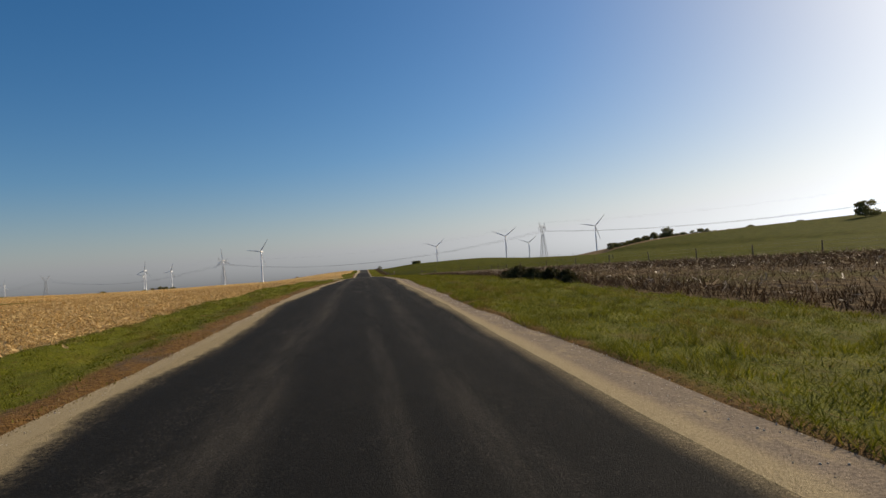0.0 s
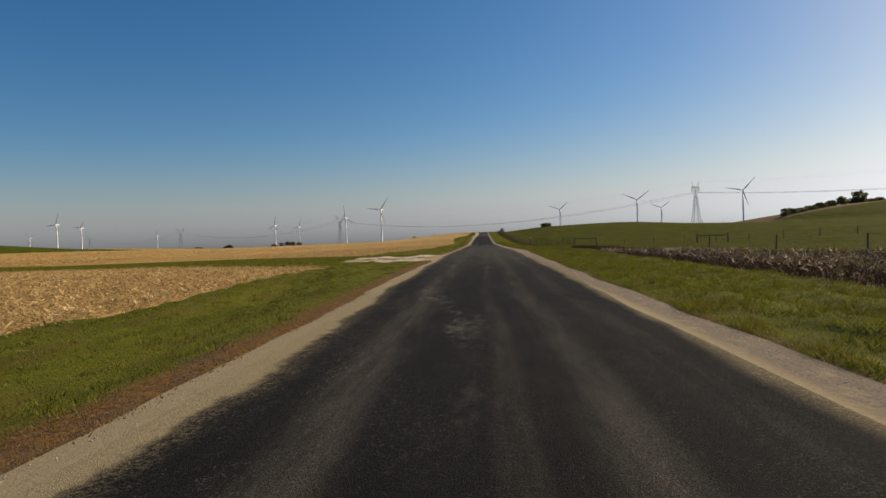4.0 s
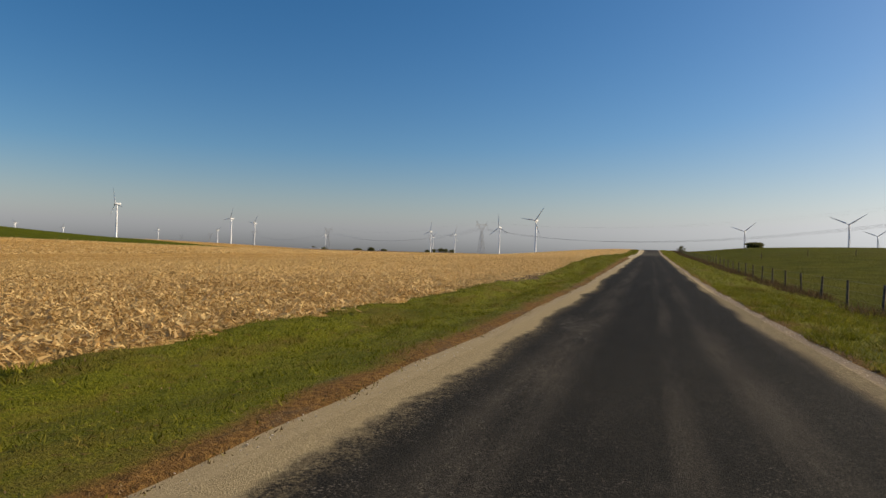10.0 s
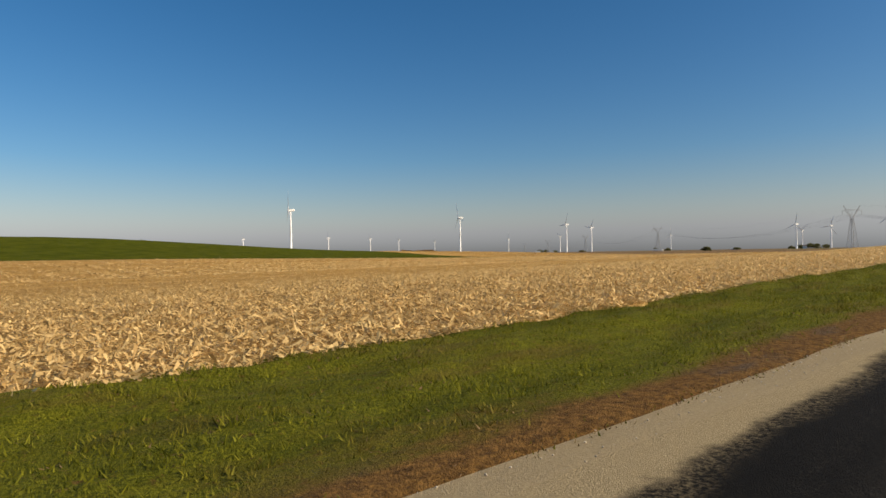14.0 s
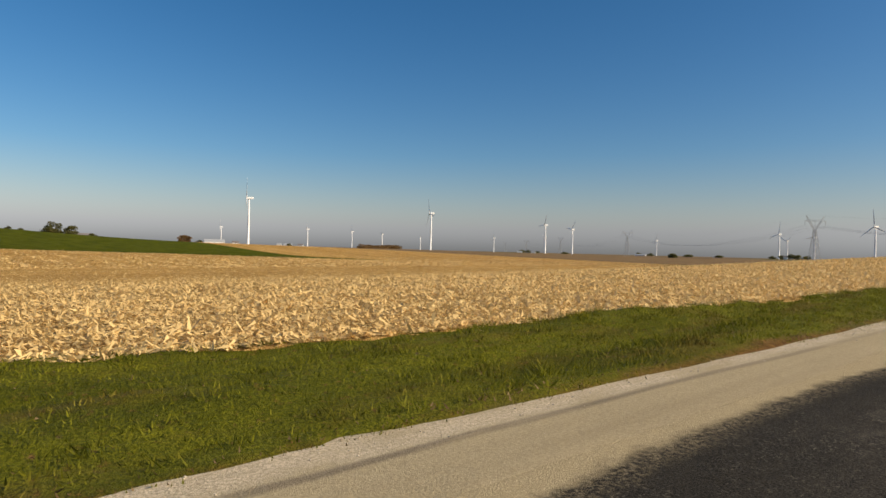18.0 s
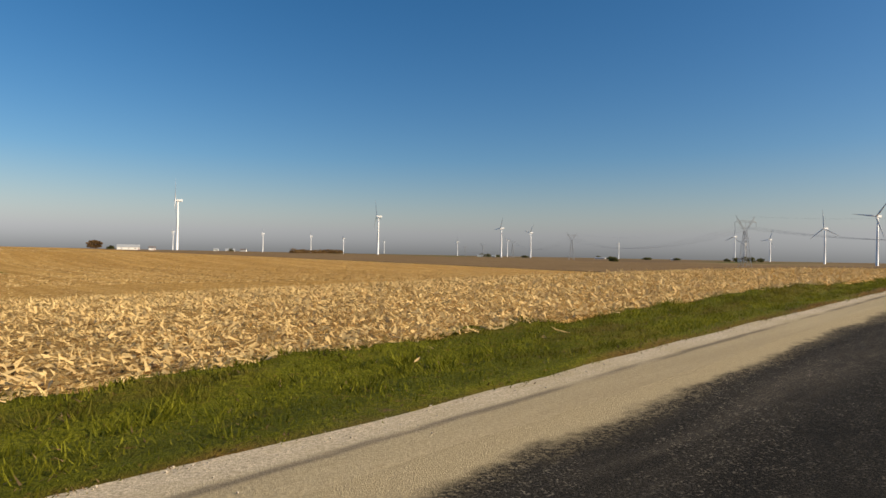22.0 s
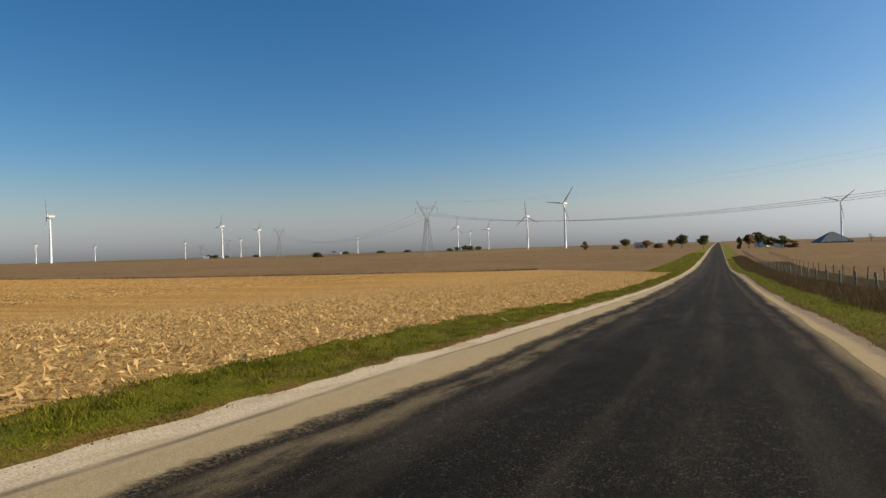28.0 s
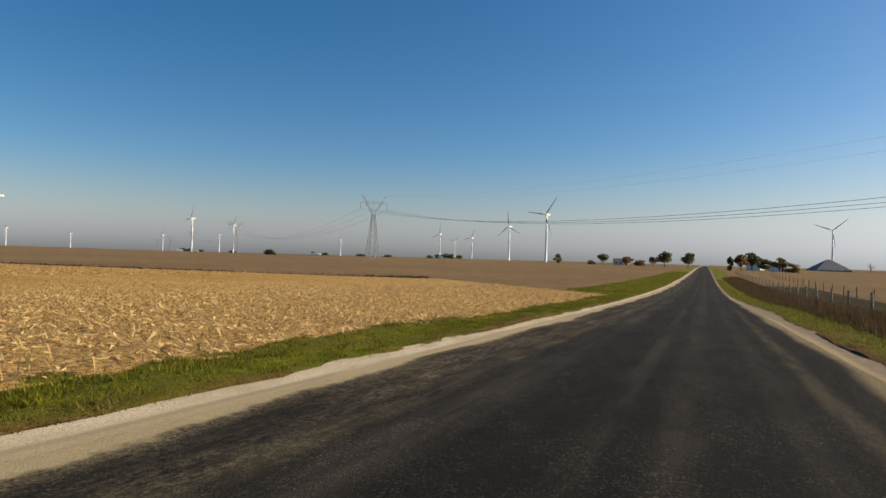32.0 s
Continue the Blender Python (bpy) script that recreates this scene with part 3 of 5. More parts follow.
def grid(name, xs, ys, height, material):
    """A sheet over the plan; xs may be an array per row."""
    ys = np.asarray(ys, float)
    xs = np.asarray(xs, float)
    if xs.ndim == 1:
        xs = np.tile(xs, (len(ys), 1))
    yy = np.repeat(ys[:, None], xs.shape[1], 1)
    v = np.stack([xs, yy, height(xs, yy)], -1).reshape(-1, 3)
    r, c = np.meshgrid(np.arange(len(ys) - 1), np.arange(xs.shape[1] - 1), indexing="ij")
    a = (r * xs.shape[1] + c).ravel()
    f = np.stack([a, a + 1, a + 1 + xs.shape[1], a + xs.shape[1]], 1)
    return mesh_of(name, v, f, material, True)


def bm_mesh(name, bm, material, smooth=False):
    me = bpy.data.meshes.new(name)
    if smooth:
        for f in bm.faces:
            f.smooth = True
    bm.to_mesh(me)
    bm.free()
    me.materials.append(material)
    return me


def part(name, bm, material, parent, label="", smooth=False):
    ob = new(name, bm_mesh(name, bm, material, smooth) if isinstance(bm, bmesh.types.BMesh) else bm)
    ob.parent = parent
    if label:
        ob["label"] = label
    return ob


def thing(name, x, y, z=None, rz=0.0, label="", category="", group=""):
    ob = new(name)
    ob.empty_display_size = 0.2
    ob.matrix_basis = pose(x, y, at(x, y) if z is None else z, 0, 0, rz)
    return tagged(ob, label, category, group)


def box(bm, lo, hi, bevel=0.0, m=None):
    """A box between two corners, its edges bevelled."""
    r = bmesh.ops.create_cube(bm, size=1)
    lo, hi = Vector(lo), Vector(hi)
    vs = r["verts"]
    for v in vs:
        v.co = Vector(lo[i] + (hi[i] - lo[i]) * (v.co[i] + 0.5) for i in range(3))
    if bevel:
        es = list({e for v in vs for e in v.link_edges})
        out = bmesh.ops.bevel(bm, geom=es, offset=bevel, segments=1, affect="EDGES")
        vs = list({v for f in out["faces"] for v in f.verts} | {v for v in vs if v.is_valid})
    if m is not None:
        bmesh.ops.transform(bm, matrix=m, verts=vs)
    return bm


def strut(bm, a, b, r, sides=4, r2=None):
    """A bar from a to b."""
    a, b = Vector(a), Vector(b)
    q = (b - a).to_track_quat("Z", "Y").to_matrix()
    rings = []
    for p, rad in ((a, r), (b, r if r2 is None else r2)):
        rings.append([bm.verts.new(p + q @ Vector((rad * math.cos(2 * math.pi * (i + 0.5) / sides), rad * math.sin(2 * math.pi * (i + 0.5) / sides), 0))) for i in range(sides)])
    for i in range(sides):
        j = (i + 1) % sides
        bm.faces.new((rings[0][i], rings[0][j], rings[1][j], rings[1][i]))
    bm.faces.new(rings[0][::-1])
    bm.faces.new(rings[1])
    return bm


def tube(bm, pts, r, sides=6):
    """One unbroken tube along a line of points."""
    loops = []
    for i, p in enumerate(pts):
        way = pts[min(i + 1, len(pts) - 1)] - pts[max(i - 1, 0)]
        q = way.to_track_quat("Z", "Y").to_matrix()
        loops.append([bm.verts.new(p + q @ Vector((r * math.cos(2 * math.pi * k / sides), r * math.sin(2 * math.pi * k / sides), 0))) for k in range(sides)])
    for a, b in zip(loops, loops[1:]):
        for k in range(sides):
            bm.faces.new((a[k], a[(k + 1) % sides], b[(k + 1) % sides], b[k]))
    bm.faces.new(loops[0][::-1])
    bm.faces.new(loops[-1])
    return bm


def lathe(bm, rings, sides=16):
    """Rings of (height, radius) round the z axis, closed at both ends."""
    loops = [[bm.verts.new((r * math.cos(2 * math.pi * i / sides), r * math.sin(2 * math.pi * i / sides), z)) for i in range(sides)] for z, r in rings]
    for a, b in zip(loops, loops[1:]):
        for i in range(sides):
            j = (i + 1) % sides
            bm.faces.new((a[i], a[j], b[j], b[i]))
    bm.faces.new(loops[0][::-1])
    bm.faces.new(loops[-1])
    return bm


# ---- ground, road, shoulders, verges ----
def spread(*spans):
    return np.unique(np.concatenate([np.linspace(a, b, n) for a, b, n in spans]))


gx = spread((-5000, -1000, 14), (-1000, -300, 36), (-300, -60, 60), (-60, -12, 38), (-12, -4.5, 20), (-4.5, 4.5, 4), (4.5, 12, 20), (12, 60, 33), (60, 300, 50), (300, 700, 28), (700, 5000, 14))
gy = spread((-600, -60, 20), (-60, 700, 260), (700, 1200, 50), (1200, 2500, 30), (2500, 5000, 12))


def ground_height(x, y):
    h = land(x, y)
    inner = np.where((x > field_edge(y) + 0.55) & (x < far_edge(y) - 0.55), -0.6, 0.0)
    return h + inner


ground = tagged(new("ground", grid("ground", gx, gy, ground_height, GROUND)), "rolling farmland with harvested fields, green crop and pasture", "ground", kind="structure")

ry = spread((-60, 700, 761), (700, 1500, 120), (1500, 4000, 60))
rr = np.random.RandomState(3)


def wander(y, sizes, seed):
    """A line's uneven wandering, summed from waves of several lengths."""
    r = np.random.RandomState(seed)
    out = np.zeros_like(np.asarray(y, float))
    for length, amp in sizes:
        knots = np.arange(-120.0, 1600.0, length)
        out += np.interp(y, knots, r.uniform(-amp, amp, len(knots)))
    return out


def crown(x, y):
    return road_z(y) - 0.012 * np.abs(x)


left_edge = np.interp(ry, (0, 25, 42, 60, 75, 120, 160, 300, 330, 345, 379, 395, 411, 440, 495), (-3.25, -3.55, -3.35, -2.95, -2.85, -3.25, -2.9, -2.8, -2.55, -2.42, -2.42, -2.8, -3.1, -3.0, -3.5)) + wander(ry, ((14, 0.13), (4, 0.06), (1.3, 0.035)), 1)
right_edge = np.interp(ry, (0, 40, 54, 85, 123, 140, 160, 200, 450, 490, 550, 580, 610), (2.45, 2.5, 2.85, 2.95, 3.2, 2.78, 2.55, 2.4, 2.75, 3.35, 3.8, 3.6, 3.1)) + wander(ry, ((14, 0.13), (4, 0.06), (1.3, 0.035)), 2)
u = np.linspace(0, 1, 13)
road = tagged(new("road", grid("road", left_edge[:, None] + (right_edge - left_edge)[:, None] * u, ry, crown, ROAD)), "dark tar-and-chip country road with dusty worn edges", "road", kind="structure")


def outer(y, sign):
    if sign < 0:
        return np.interp(y, (0, 25, 42, 50, 58, 69, 105, 122, 131, 138, 175, 190, 209, 260, 277, 284, 288, 294, 312, 326, 344, 378, 395, 411, 428, 445, 494, 545), (-3.82, -3.95, -3.9, -3.55, -3.4, -3.35, -3.38, -3.65, -3.3, -3.15, -3.15, -3.1, -3.4, -3.42, -3.38, -3.48, -4.15, -4.27, -4.2, -3.75, -3.42, -3.45, -3.78, -4.15, -3.97, -3.97, -4.65, -4.65)) + wander(y, ((7, 0.06), (2.5, 0.06), (1.1, 0.06)), 5)
    return np.interp(y, (0, 40, 54, 60, 80, 105, 125, 132, 141, 149, 158, 164, 171, 182, 200, 450, 492, 553, 575, 605), (3.1, 3.15, 3.68, 3.58, 3.58, 3.75, 4.2, 4.15, 3.4, 3.3, 2.72, 2.95, 2.9, 2.6, 2.6, 3.3, 4.2, 4.6, 4.7, 3.35)) + wander(y, ((7, 0.07), (2.5, 0.08), (1.1, 0.07)), 6)


def shoulder_height(x, y):
    return road_z(y) - 0.012 * np.abs(x) - 0.012 - 0.05 * np.clip(np.abs(x) - 2.6, 0, 1.6)


for sign, name in ((-1, "shoulder_west"), (1, "shoulder_east")):
    o = outer(ry, sign) + sign * 0.25
    inner = np.full_like(ry, sign * 2.0)
    a, b = (o, inner) if sign < 0 else (inner, o)
    tagged(new(name, grid(name, a[:, None] + (b - a)[:, None] * np.linspace(0, 1, 7), ry, shoulder_height, LIME)), "pale crushed limestone road shoulder", "shoulder", kind="structure")


def verge_height(x, y):
    """From the shoulder's edge over a shallow swale to the field, the outer rim tucked into the ground."""
    t = np.abs(x)
    bumps = 0.035 * np.sin(x * 2.1 + y * 0.37) + 0.025 * np.sin(y * 1.3 - x) + 0.03 * np.sin(y * 0.21 + 2 * x)
    lip = np.clip(np.where(x < 0, outer(y, -1) - x, x - outer(y, 1)) / 0.25, 0, 1)
    near = shoulder_height(x, y) - 0.03 + 0.075 * lip
    blend = np.clip((t - 3.8) / 2.5, 0, 1)
    rim = np.where(x < 0, x - field_edge(y), far_edge(y) - x)
    middle = np.where(x < 0, 0.5 * (field_edge(y) + outer(y, -1)) - 0.15, 0.5 * (far_edge(y) + outer(y, 1)) + 0.4)
    swale = np.interp(y, (0, 60, 140, 165, 235, 280, 320), (0.08, 0.10, 0.12, 0.16, 0.16, 0.10, 0.05)) * np.exp(-(((x - middle) / 0.8) ** 2))
    lumps = 0.045 * np.sin(x * 4.3 + 1.6 * np.sin(y * 1.1)) * np.sin(y * 2.7 + 1.4 * np.sin(x * 2.3)) + 0.03 * np.sin(x * 7.9 - y * 3.1) * np.sin(y * 5.3 + x * 1.7)
    h = near * (1 - blend) + (land(x, y) + 0.05) * blend + (bumps + lumps - swale) * np.clip((t - 4.0), 0, 1)
    return h - 0.16 * np.clip(0.35 - rim, 0, 1)


vy = spread((-60, 620, 1361), (620, 1500, 260))
o = outer(vy, -1)
inner_end = field_edge(vy) - 0.1 + wander(vy, ((6, 0.2), (1.5, 0.16), (0.6, 0.12)), 8)
tagged(new("verge_west", grid("verge_west", inner_end[:, None] + (o - inner_end)[:, None] * np.linspace(0, 1, 27), vy, verge_height, VERGE)), "grassy road verge with a brown dead strip along the gravel", "verge", kind="structure")
o = outer(vy, 1)
far_end = far_edge(vy) + wander(vy, ((6, 0.3), (1.5, 0.12)), 9)
tagged(new("verge_east", grid("verge_east", o[:, None] + (far_end - o)[:, None] * np.linspace(0, 1, 31), vy, verge_height, VERGE)), "grassy road verge sloping to a shallow ditch", "verge", kind="structure")

# ---- wind turbines ----
def turbine_parts(root, spin, hub=80.0):
    """Tower, nacelle, spinner and three blades; the rotor looks along -y of the thing."""
    part("tower", lathe(bmesh.new(), [(-6, 2.15), (0.4, 2.15), (0.45, 2.08), (hub * 0.5, 1.75), (hub - 2.2, 1.25)], 20), WHITE, root, smooth=True)
    bm = bmesh.new()
    box(bm, (-1.7, -2.6, hub - 1.9), (1.7, 7.4, hub + 1.9), 0.5)
    nacelle = part("nacelle", bm, WHITE, root)
    part("cooler", box(bmesh.new(), (-0.5, 5.2, hub + 1.85), (0.5, 6.4, hub + 2.4), 0.1), WHITE, nacelle)
    part("wind_vane", strut(bmesh.new(), (0, 6.8, hub + 1.85), (0, 6.8, hub + 3.2), 0.08, 6), STEEL, nacelle)
    bm = lathe(bmesh.new(), [(0, 1.55), (1.2, 1.6), (2.4, 1.2), (3.1, 0.5), (3.3, 0.1)], 14)
    bmesh.ops.transform(bm, matrix=pose(0, -2.6, hub, 90), verts=bm.verts)
    spinner = part("spinner", bm, WHITE, root, smooth=True)
    for i in range(3):
        bm = bmesh.new()
        sections = [(1.2, 0.95, 0.95), (3, 1.0, 0.9), (8, 1.65, 0.55), (16, 1.25, 0.34), (26, 0.85, 0.2), (34, 0.55, 0.11), (38.5, 0.18, 0.04)]
        loops = []
        for r, chord, thick in sections:
            tw = radians(14 - r * 0.35)
            loops.append([bm.verts.new((c * math.cos(tw) - t * math.sin(tw), c * math.sin(tw) + t * math.cos(tw), r)) for c, t in
                          ((-chord * 0.6, 0), (-chord * 0.2, thick), (chord * 0.5, thick * 0.7), (chord * 1.2, 0), (chord * 0.5, -thick * 0.7), (-chord * 0.2, -thick))])
        for a, b in zip(loops, loops[1:]):
            for j in range(6):
                bm.faces.new((a[j], a[(j + 1) % 6], b[(j + 1) % 6], b[j]))
        bm.faces.new(loops[0][::-1])
        bm.faces.new(loops[-1])
        bmesh.ops.transform(bm, matrix=pose(0, -4.1, hub) @ pose(0, 0, 0, 0, spin + 120 * i, 0), verts=bm.verts)
        part("blade", bm, WHITE, spinner, smooth=True)


TURBINES = (  # across, along, hub height over datum, turn of the rotor
    (-1045, 756, 86, 0), (-1055, 1178, 83, -18), (-1184, 1720, 83, 25), (-1300, 1999, 82, 40), (-771, 2331, 76, 10),
    (-394, 1837, 74, -5), (-244, 1554, 79, 38), (250, 2080, 84, 50), (379, 1610, 81, 55), (595, 2170, 80, 52), (592, 1514, 88, 42),
    (-2365, 1583, 76, 5), (-2579, 1939, 79, 20), (-2824, 2290, 79, 60), (-2713, 1347, 80, 12), (-753, 2574, 74, 22),
    (-2560, 2900, 78, 15), (-2050, 2750, 78, 70), (-3250, 2900, 78, 33), (-1750, 3300, 78, 8), (-1050, 3150, 76, 48),
)
for x, y, top, spin in TURBINES:
    root = thing("wind_turbine", x, y, top - 80.0, -22.0, "tall white wind turbine with three blades, standing in farmland", "wind turbine", "wind farm")
    turbine_parts(root, spin)


# ---- power line ----
def pylon_parts(root, H=41.0):
    """A lattice tower with a narrow waist and a forked head; its arms lie along x."""
    def leg_at(z, sx, sy):
        w = np.interp(z, (0, H * 0.72), (3.9, 0.85))
        return Vector((sx * w, sy * w, z))
    waist = H * 0.72
    levels = [0, H * 0.15, H * 0.29, H * 0.41, H * 0.51, H * 0.59, H * 0.66, waist]
    corners = ((-1, -1), (1, -1), (1, 1), (-1, 1))
    for sx, sy in corners:
        part("leg", strut(bmesh.new(), leg_at(0, sx, sy) - Vector((0, 0, 2)), leg_at(waist, sx, sy), 0.16), STEEL, root)
    bm = bmesh.new()
    for k2 in range(4):
        c, d = corners[k2], corners[(k2 + 1) % 4]
        for a, b in zip(levels, levels[1:]):
            strut(bm, leg_at(a, *c), leg_at(b, *d), 0.09)
            strut(bm, leg_at(a, *d), leg_at(b, *c), 0.09)
            strut(bm, leg_at(b, *c), leg_at(b, *d), 0.08)
    part("bracing", bm, STEEL, root)
    bar = H * 0.88
    for s in (-1, 1):
        bm = bmesh.new()
        for sy in (-1, 1):
            inner, outer_ = Vector((s * 0.85, sy * 0.85, waist)), Vector((s * 5.2, sy * 0.6, bar))
            strut(bm, inner, outer_, 0.13)
            strut(bm, Vector((s * 0.3, sy * 0.85, waist + 1.2)), Vector((s * 4.2, sy * 0.6, bar)), 0.1)
            for q in (0.25, 0.5, 0.75):
                p = inner.lerp(outer_, q)
                strut(bm, p, Vector((s * (0.3 + 3.9 * q), sy * 0.7, waist + 1.2 + (bar - waist - 1.2) * q)), 0.07)
        part("fork", bm, STEEL, root)
        part("earth_peak", strut(strut(strut(bmesh.new(), (s * 4.4, -0.6, bar), (s * 7.6, 0, H), 0.11), (s * 4.4, 0.6, bar), (s * 7.6, 0, H), 0.11), (s * 6.4, 0, bar), (s * 7.6, 0, H), 0.09), STEEL, root)
    bm = bmesh.new()
    for sy in (-0.6, 0.6):
        strut(bm, (-9.2, sy * 0.3, bar), (9.2, sy * 0.3, bar), 0.13)
        strut(bm, (-5.2, sy, bar + 1.3), (5.2, sy, bar + 1.3), 0.1)
        for i in range(-4, 5):
            strut(bm, (i * 1.3, sy, bar), (i * 1.3 + 0.65, sy, bar + 1.3), 0.06)
        for s in (-1, 1):
            strut(bm, (s * 5.2, sy, bar + 1.3), (s * 9.2, 0, bar), 0.09)
    crossarm = part("crossarm", bm, STEEL, root)
    for x in (-8.6, 0, 8.6):
        bm = lathe(bmesh.new(), [(-3.6, 0.05), (-3.5, 0.15), (-2.0, 0.13), (-0.4, 0.15), (0, 0.05)], 6)
        bmesh.ops.transform(bm, matrix=pose(x, 0, bar), verts=bm.verts)
        part("insulator", bm, STEEL, crossarm)


LINE = [(-187 + 361 * i, 870 - 288 * i) for i in range(-4, 4)]
TURN = math.degrees(math.atan2(-288, 361)) + 90
towers = []
for x, y in LINE:
    z = {-187: -1.2, 174: 0.4}.get(x, at(x, y))
    root = thing("pylon", x, y, z, TURN, "grey steel lattice transmission pylon with a forked head", "pylon", "power line")
    pylon_parts(root)
    towers.append(root.matrix_basis.copy())
for a, b in zip(towers, towers[1:]):
    for x, z, sag in ((-8.6, 41 * 0.88 - 3.6, 16.0), (0, 41 * 0.88 - 3.6, 16.0), (8.6, 41 * 0.88 - 3.6, 16.0), (-7.6, 41, 12), (7.6, 41, 12)):
        p, q = a @ Vector((x, 0, z)), b @ Vector((x, 0, z))
        bm = bmesh.new()
        pts = [p.lerp(q, i / 28) - Vector((0, 0, sag * 4 * (i / 28) * (1 - i / 28))) for i in range(29)]
        tube(bm, pts, 0.05 if sag > 14 else 0.012, 4)
        ob = new("power_cable", bm_mesh("power_cable", bm, CABLE))
        tagged(ob, "grey overhead power cable hanging between lattice pylons", "cable", "overhead cables")


# ---- small growth, as stuff ----
def blades(x, y, z, height, width, lean, seed):
    """One bent-over triangle a blade."""
    r = np.random.RandomState(seed)
    n = len(x)
    a, b = r.uniform(0, 2 * np.pi, n), r.uniform(0, 2 * np.pi, n)
    d = np.stack([np.cos(a), np.sin(a), np.zeros(n)], 1) * (width * 0.5)[:, None]
    base = np.stack([x, y, z - 0.02], 1)
    out = np.stack([np.cos(b) * lean * height, np.sin(b) * lean * height, height], 1)
    v = np.stack([base - d, base + d, base + out], 1).reshape(-1, 3)
    return v, np.arange(3 * n).reshape(-1, 3)


def strips(x, y, z, length, width, tilt, seed, curl=0.25):
    """Flat lying pieces of four corners, tilted at random, one corner curled up."""
    r = np.random.RandomState(seed)
    n = len(x)
    a = r.uniform(0, 2 * np.pi, n)
    p, q = r.uniform(-tilt, tilt, n), r.uniform(-tilt, tilt, n)
    u = np.stack([np.cos(a) * np.cos(p), np.sin(a) * np.cos(p), np.sin(p)], 1) * (length * 0.5)[:, None]
    w = np.stack([-np.sin(a) * np.cos(q), np.cos(a) * np.cos(q), np.sin(q)], 1) * (width * 0.5)[:, None]
    c = np.stack([x, y, z + np.abs(np.sin(p)) * length * 0.5 + np.abs(np.sin(q)) * width * 0.5], 1)
    up = np.zeros((n, 3))
    up[:, 2] = r.uniform(0, curl, n) * length
    k4 = r.uniform(0.35, 1.25, (4, n, 1))
    v = np.stack([c - u * k4[1] - w * k4[0], c + u - w * k4[2], c + u * k4[3] + w * k4[1] + up, c - u + w * k4[3]], 1).reshape(-1, 3)
    return v, np.arange(4 * n).reshape(-1, 4)


def stuff(name, vf, material, label, category):
    return tagged(new(name, mesh_of(name, vf[0], vf[1], material)), label, category, kind="stuff")


def drive_mask(x, y):
    """Inside the gravel field entrance."""
    return (x < -3.0) & (x > -10.2) & (np.abs(y - 111.5) < 4.9 + 2.3 * np.clip((x + 8) / 4, 0, 1))


R = np.random.RandomState(11)


def scatter(n, y0, y1, xa, xb, power=1.0):
    """n places between two lines along the road; a power over 1 draws them to the first."""
    y = R.uniform(y0, y1, n)
    a, b = xa(y), xb(y)
    return a + (b - a) * R.uniform(0, 1, n) ** power, y


def const(v):
    return lambda y: np.full_like(y, v)


# grass on the verge to the left
x, y = scatter(1150000, -6, 610, field_edge, lambda y: outer(y, -1) + 0.05)
clump = np.sin(x * 3.1 + np.sin(y * 1.7) * 2) * np.sin(y * 2.3 + x) * 0.5 + 0.5
clump *= 0.4 + 0.6 * (np.sin(x * 7.3 - y * 2.9) * np.sin(y * 6.1 + x * 2) * 0.5 + 0.5)
rim = outer(y, -1) - x
strip = np.interp(y, (0, 60, 138, 200, 240, 262, 284, 289, 330, 395, 445, 494), (0.95, 0.8, 0.7, 0.7, 1.0, 1.5, 1.5, 0.45, 0.3, 0.5, 0.55, 0.3))
keep = ~drive_mask(x, y) & (R.uniform(0, 1, len(x)) < np.clip(rim / strip, 0.12, 1) ** 2.0)
keep &= R.uniform(0, 1, len(x)) < 0.45 + 0.75 * clump
keep &= ~((np.abs(y - 205) < 9) & (x < -6.1 + 0.3 * np.sin(y * 2)))
x, y, clump, rim, strip = x[keep], y[keep], clump[keep], rim[keep], strip[keep]
tuft = np.clip(np.sin(x * 5.1 + 1.7 * np.sin(y * 2.2)) * np.sin(y * 4.3 + 1.3 * np.sin(x * 3.7)) + 0.15 * R.normal(0, 1, len(x)), 0, 1)
patchy = np.clip(0.55 + 0.55 * np.sin(x * 1.7 + 2.1 * np.sin(y * 0.63)) * np.sin(y * 1.05 + 1.8 * np.sin(x * 0.9)), 0.1, 1.1)
h = (0.025 + 0.05 * R.uniform(0, 1, len(x)) ** 2 + 0.06 * clump * patchy + 0.10 * tuft * patchy) * np.interp(y, (0, 60, 250, 320, 660), (0.7, 0.8, 0.95, 1.1, 1.0))
pick = R.uniform(0, 1, len(x)) < np.interp(rim / strip, (0.3, 1.1), (0.92, 0.04))
z = verge_height(x, y)
stuff("verge_grass", blades(x[~pick], y[~pick], z[~pick], h[~pick], R.uniform(0.009, 0.026, (~pick).sum()), R.uniform(0.15, 1.25, (~pick).sum()), 1), GRASS, "short green roadside grass with uneven tufts", "grass")
stuff("dead_grass", blades(x[pick], y[pick], z[pick], h[pick] * 0.5, R.uniform(0.015, 0.04, pick.sum()), R.uniform(0.6, 2.6, pick.sum()), 2), DRY, "brown dead grass along the gravel edge", "dry grass")

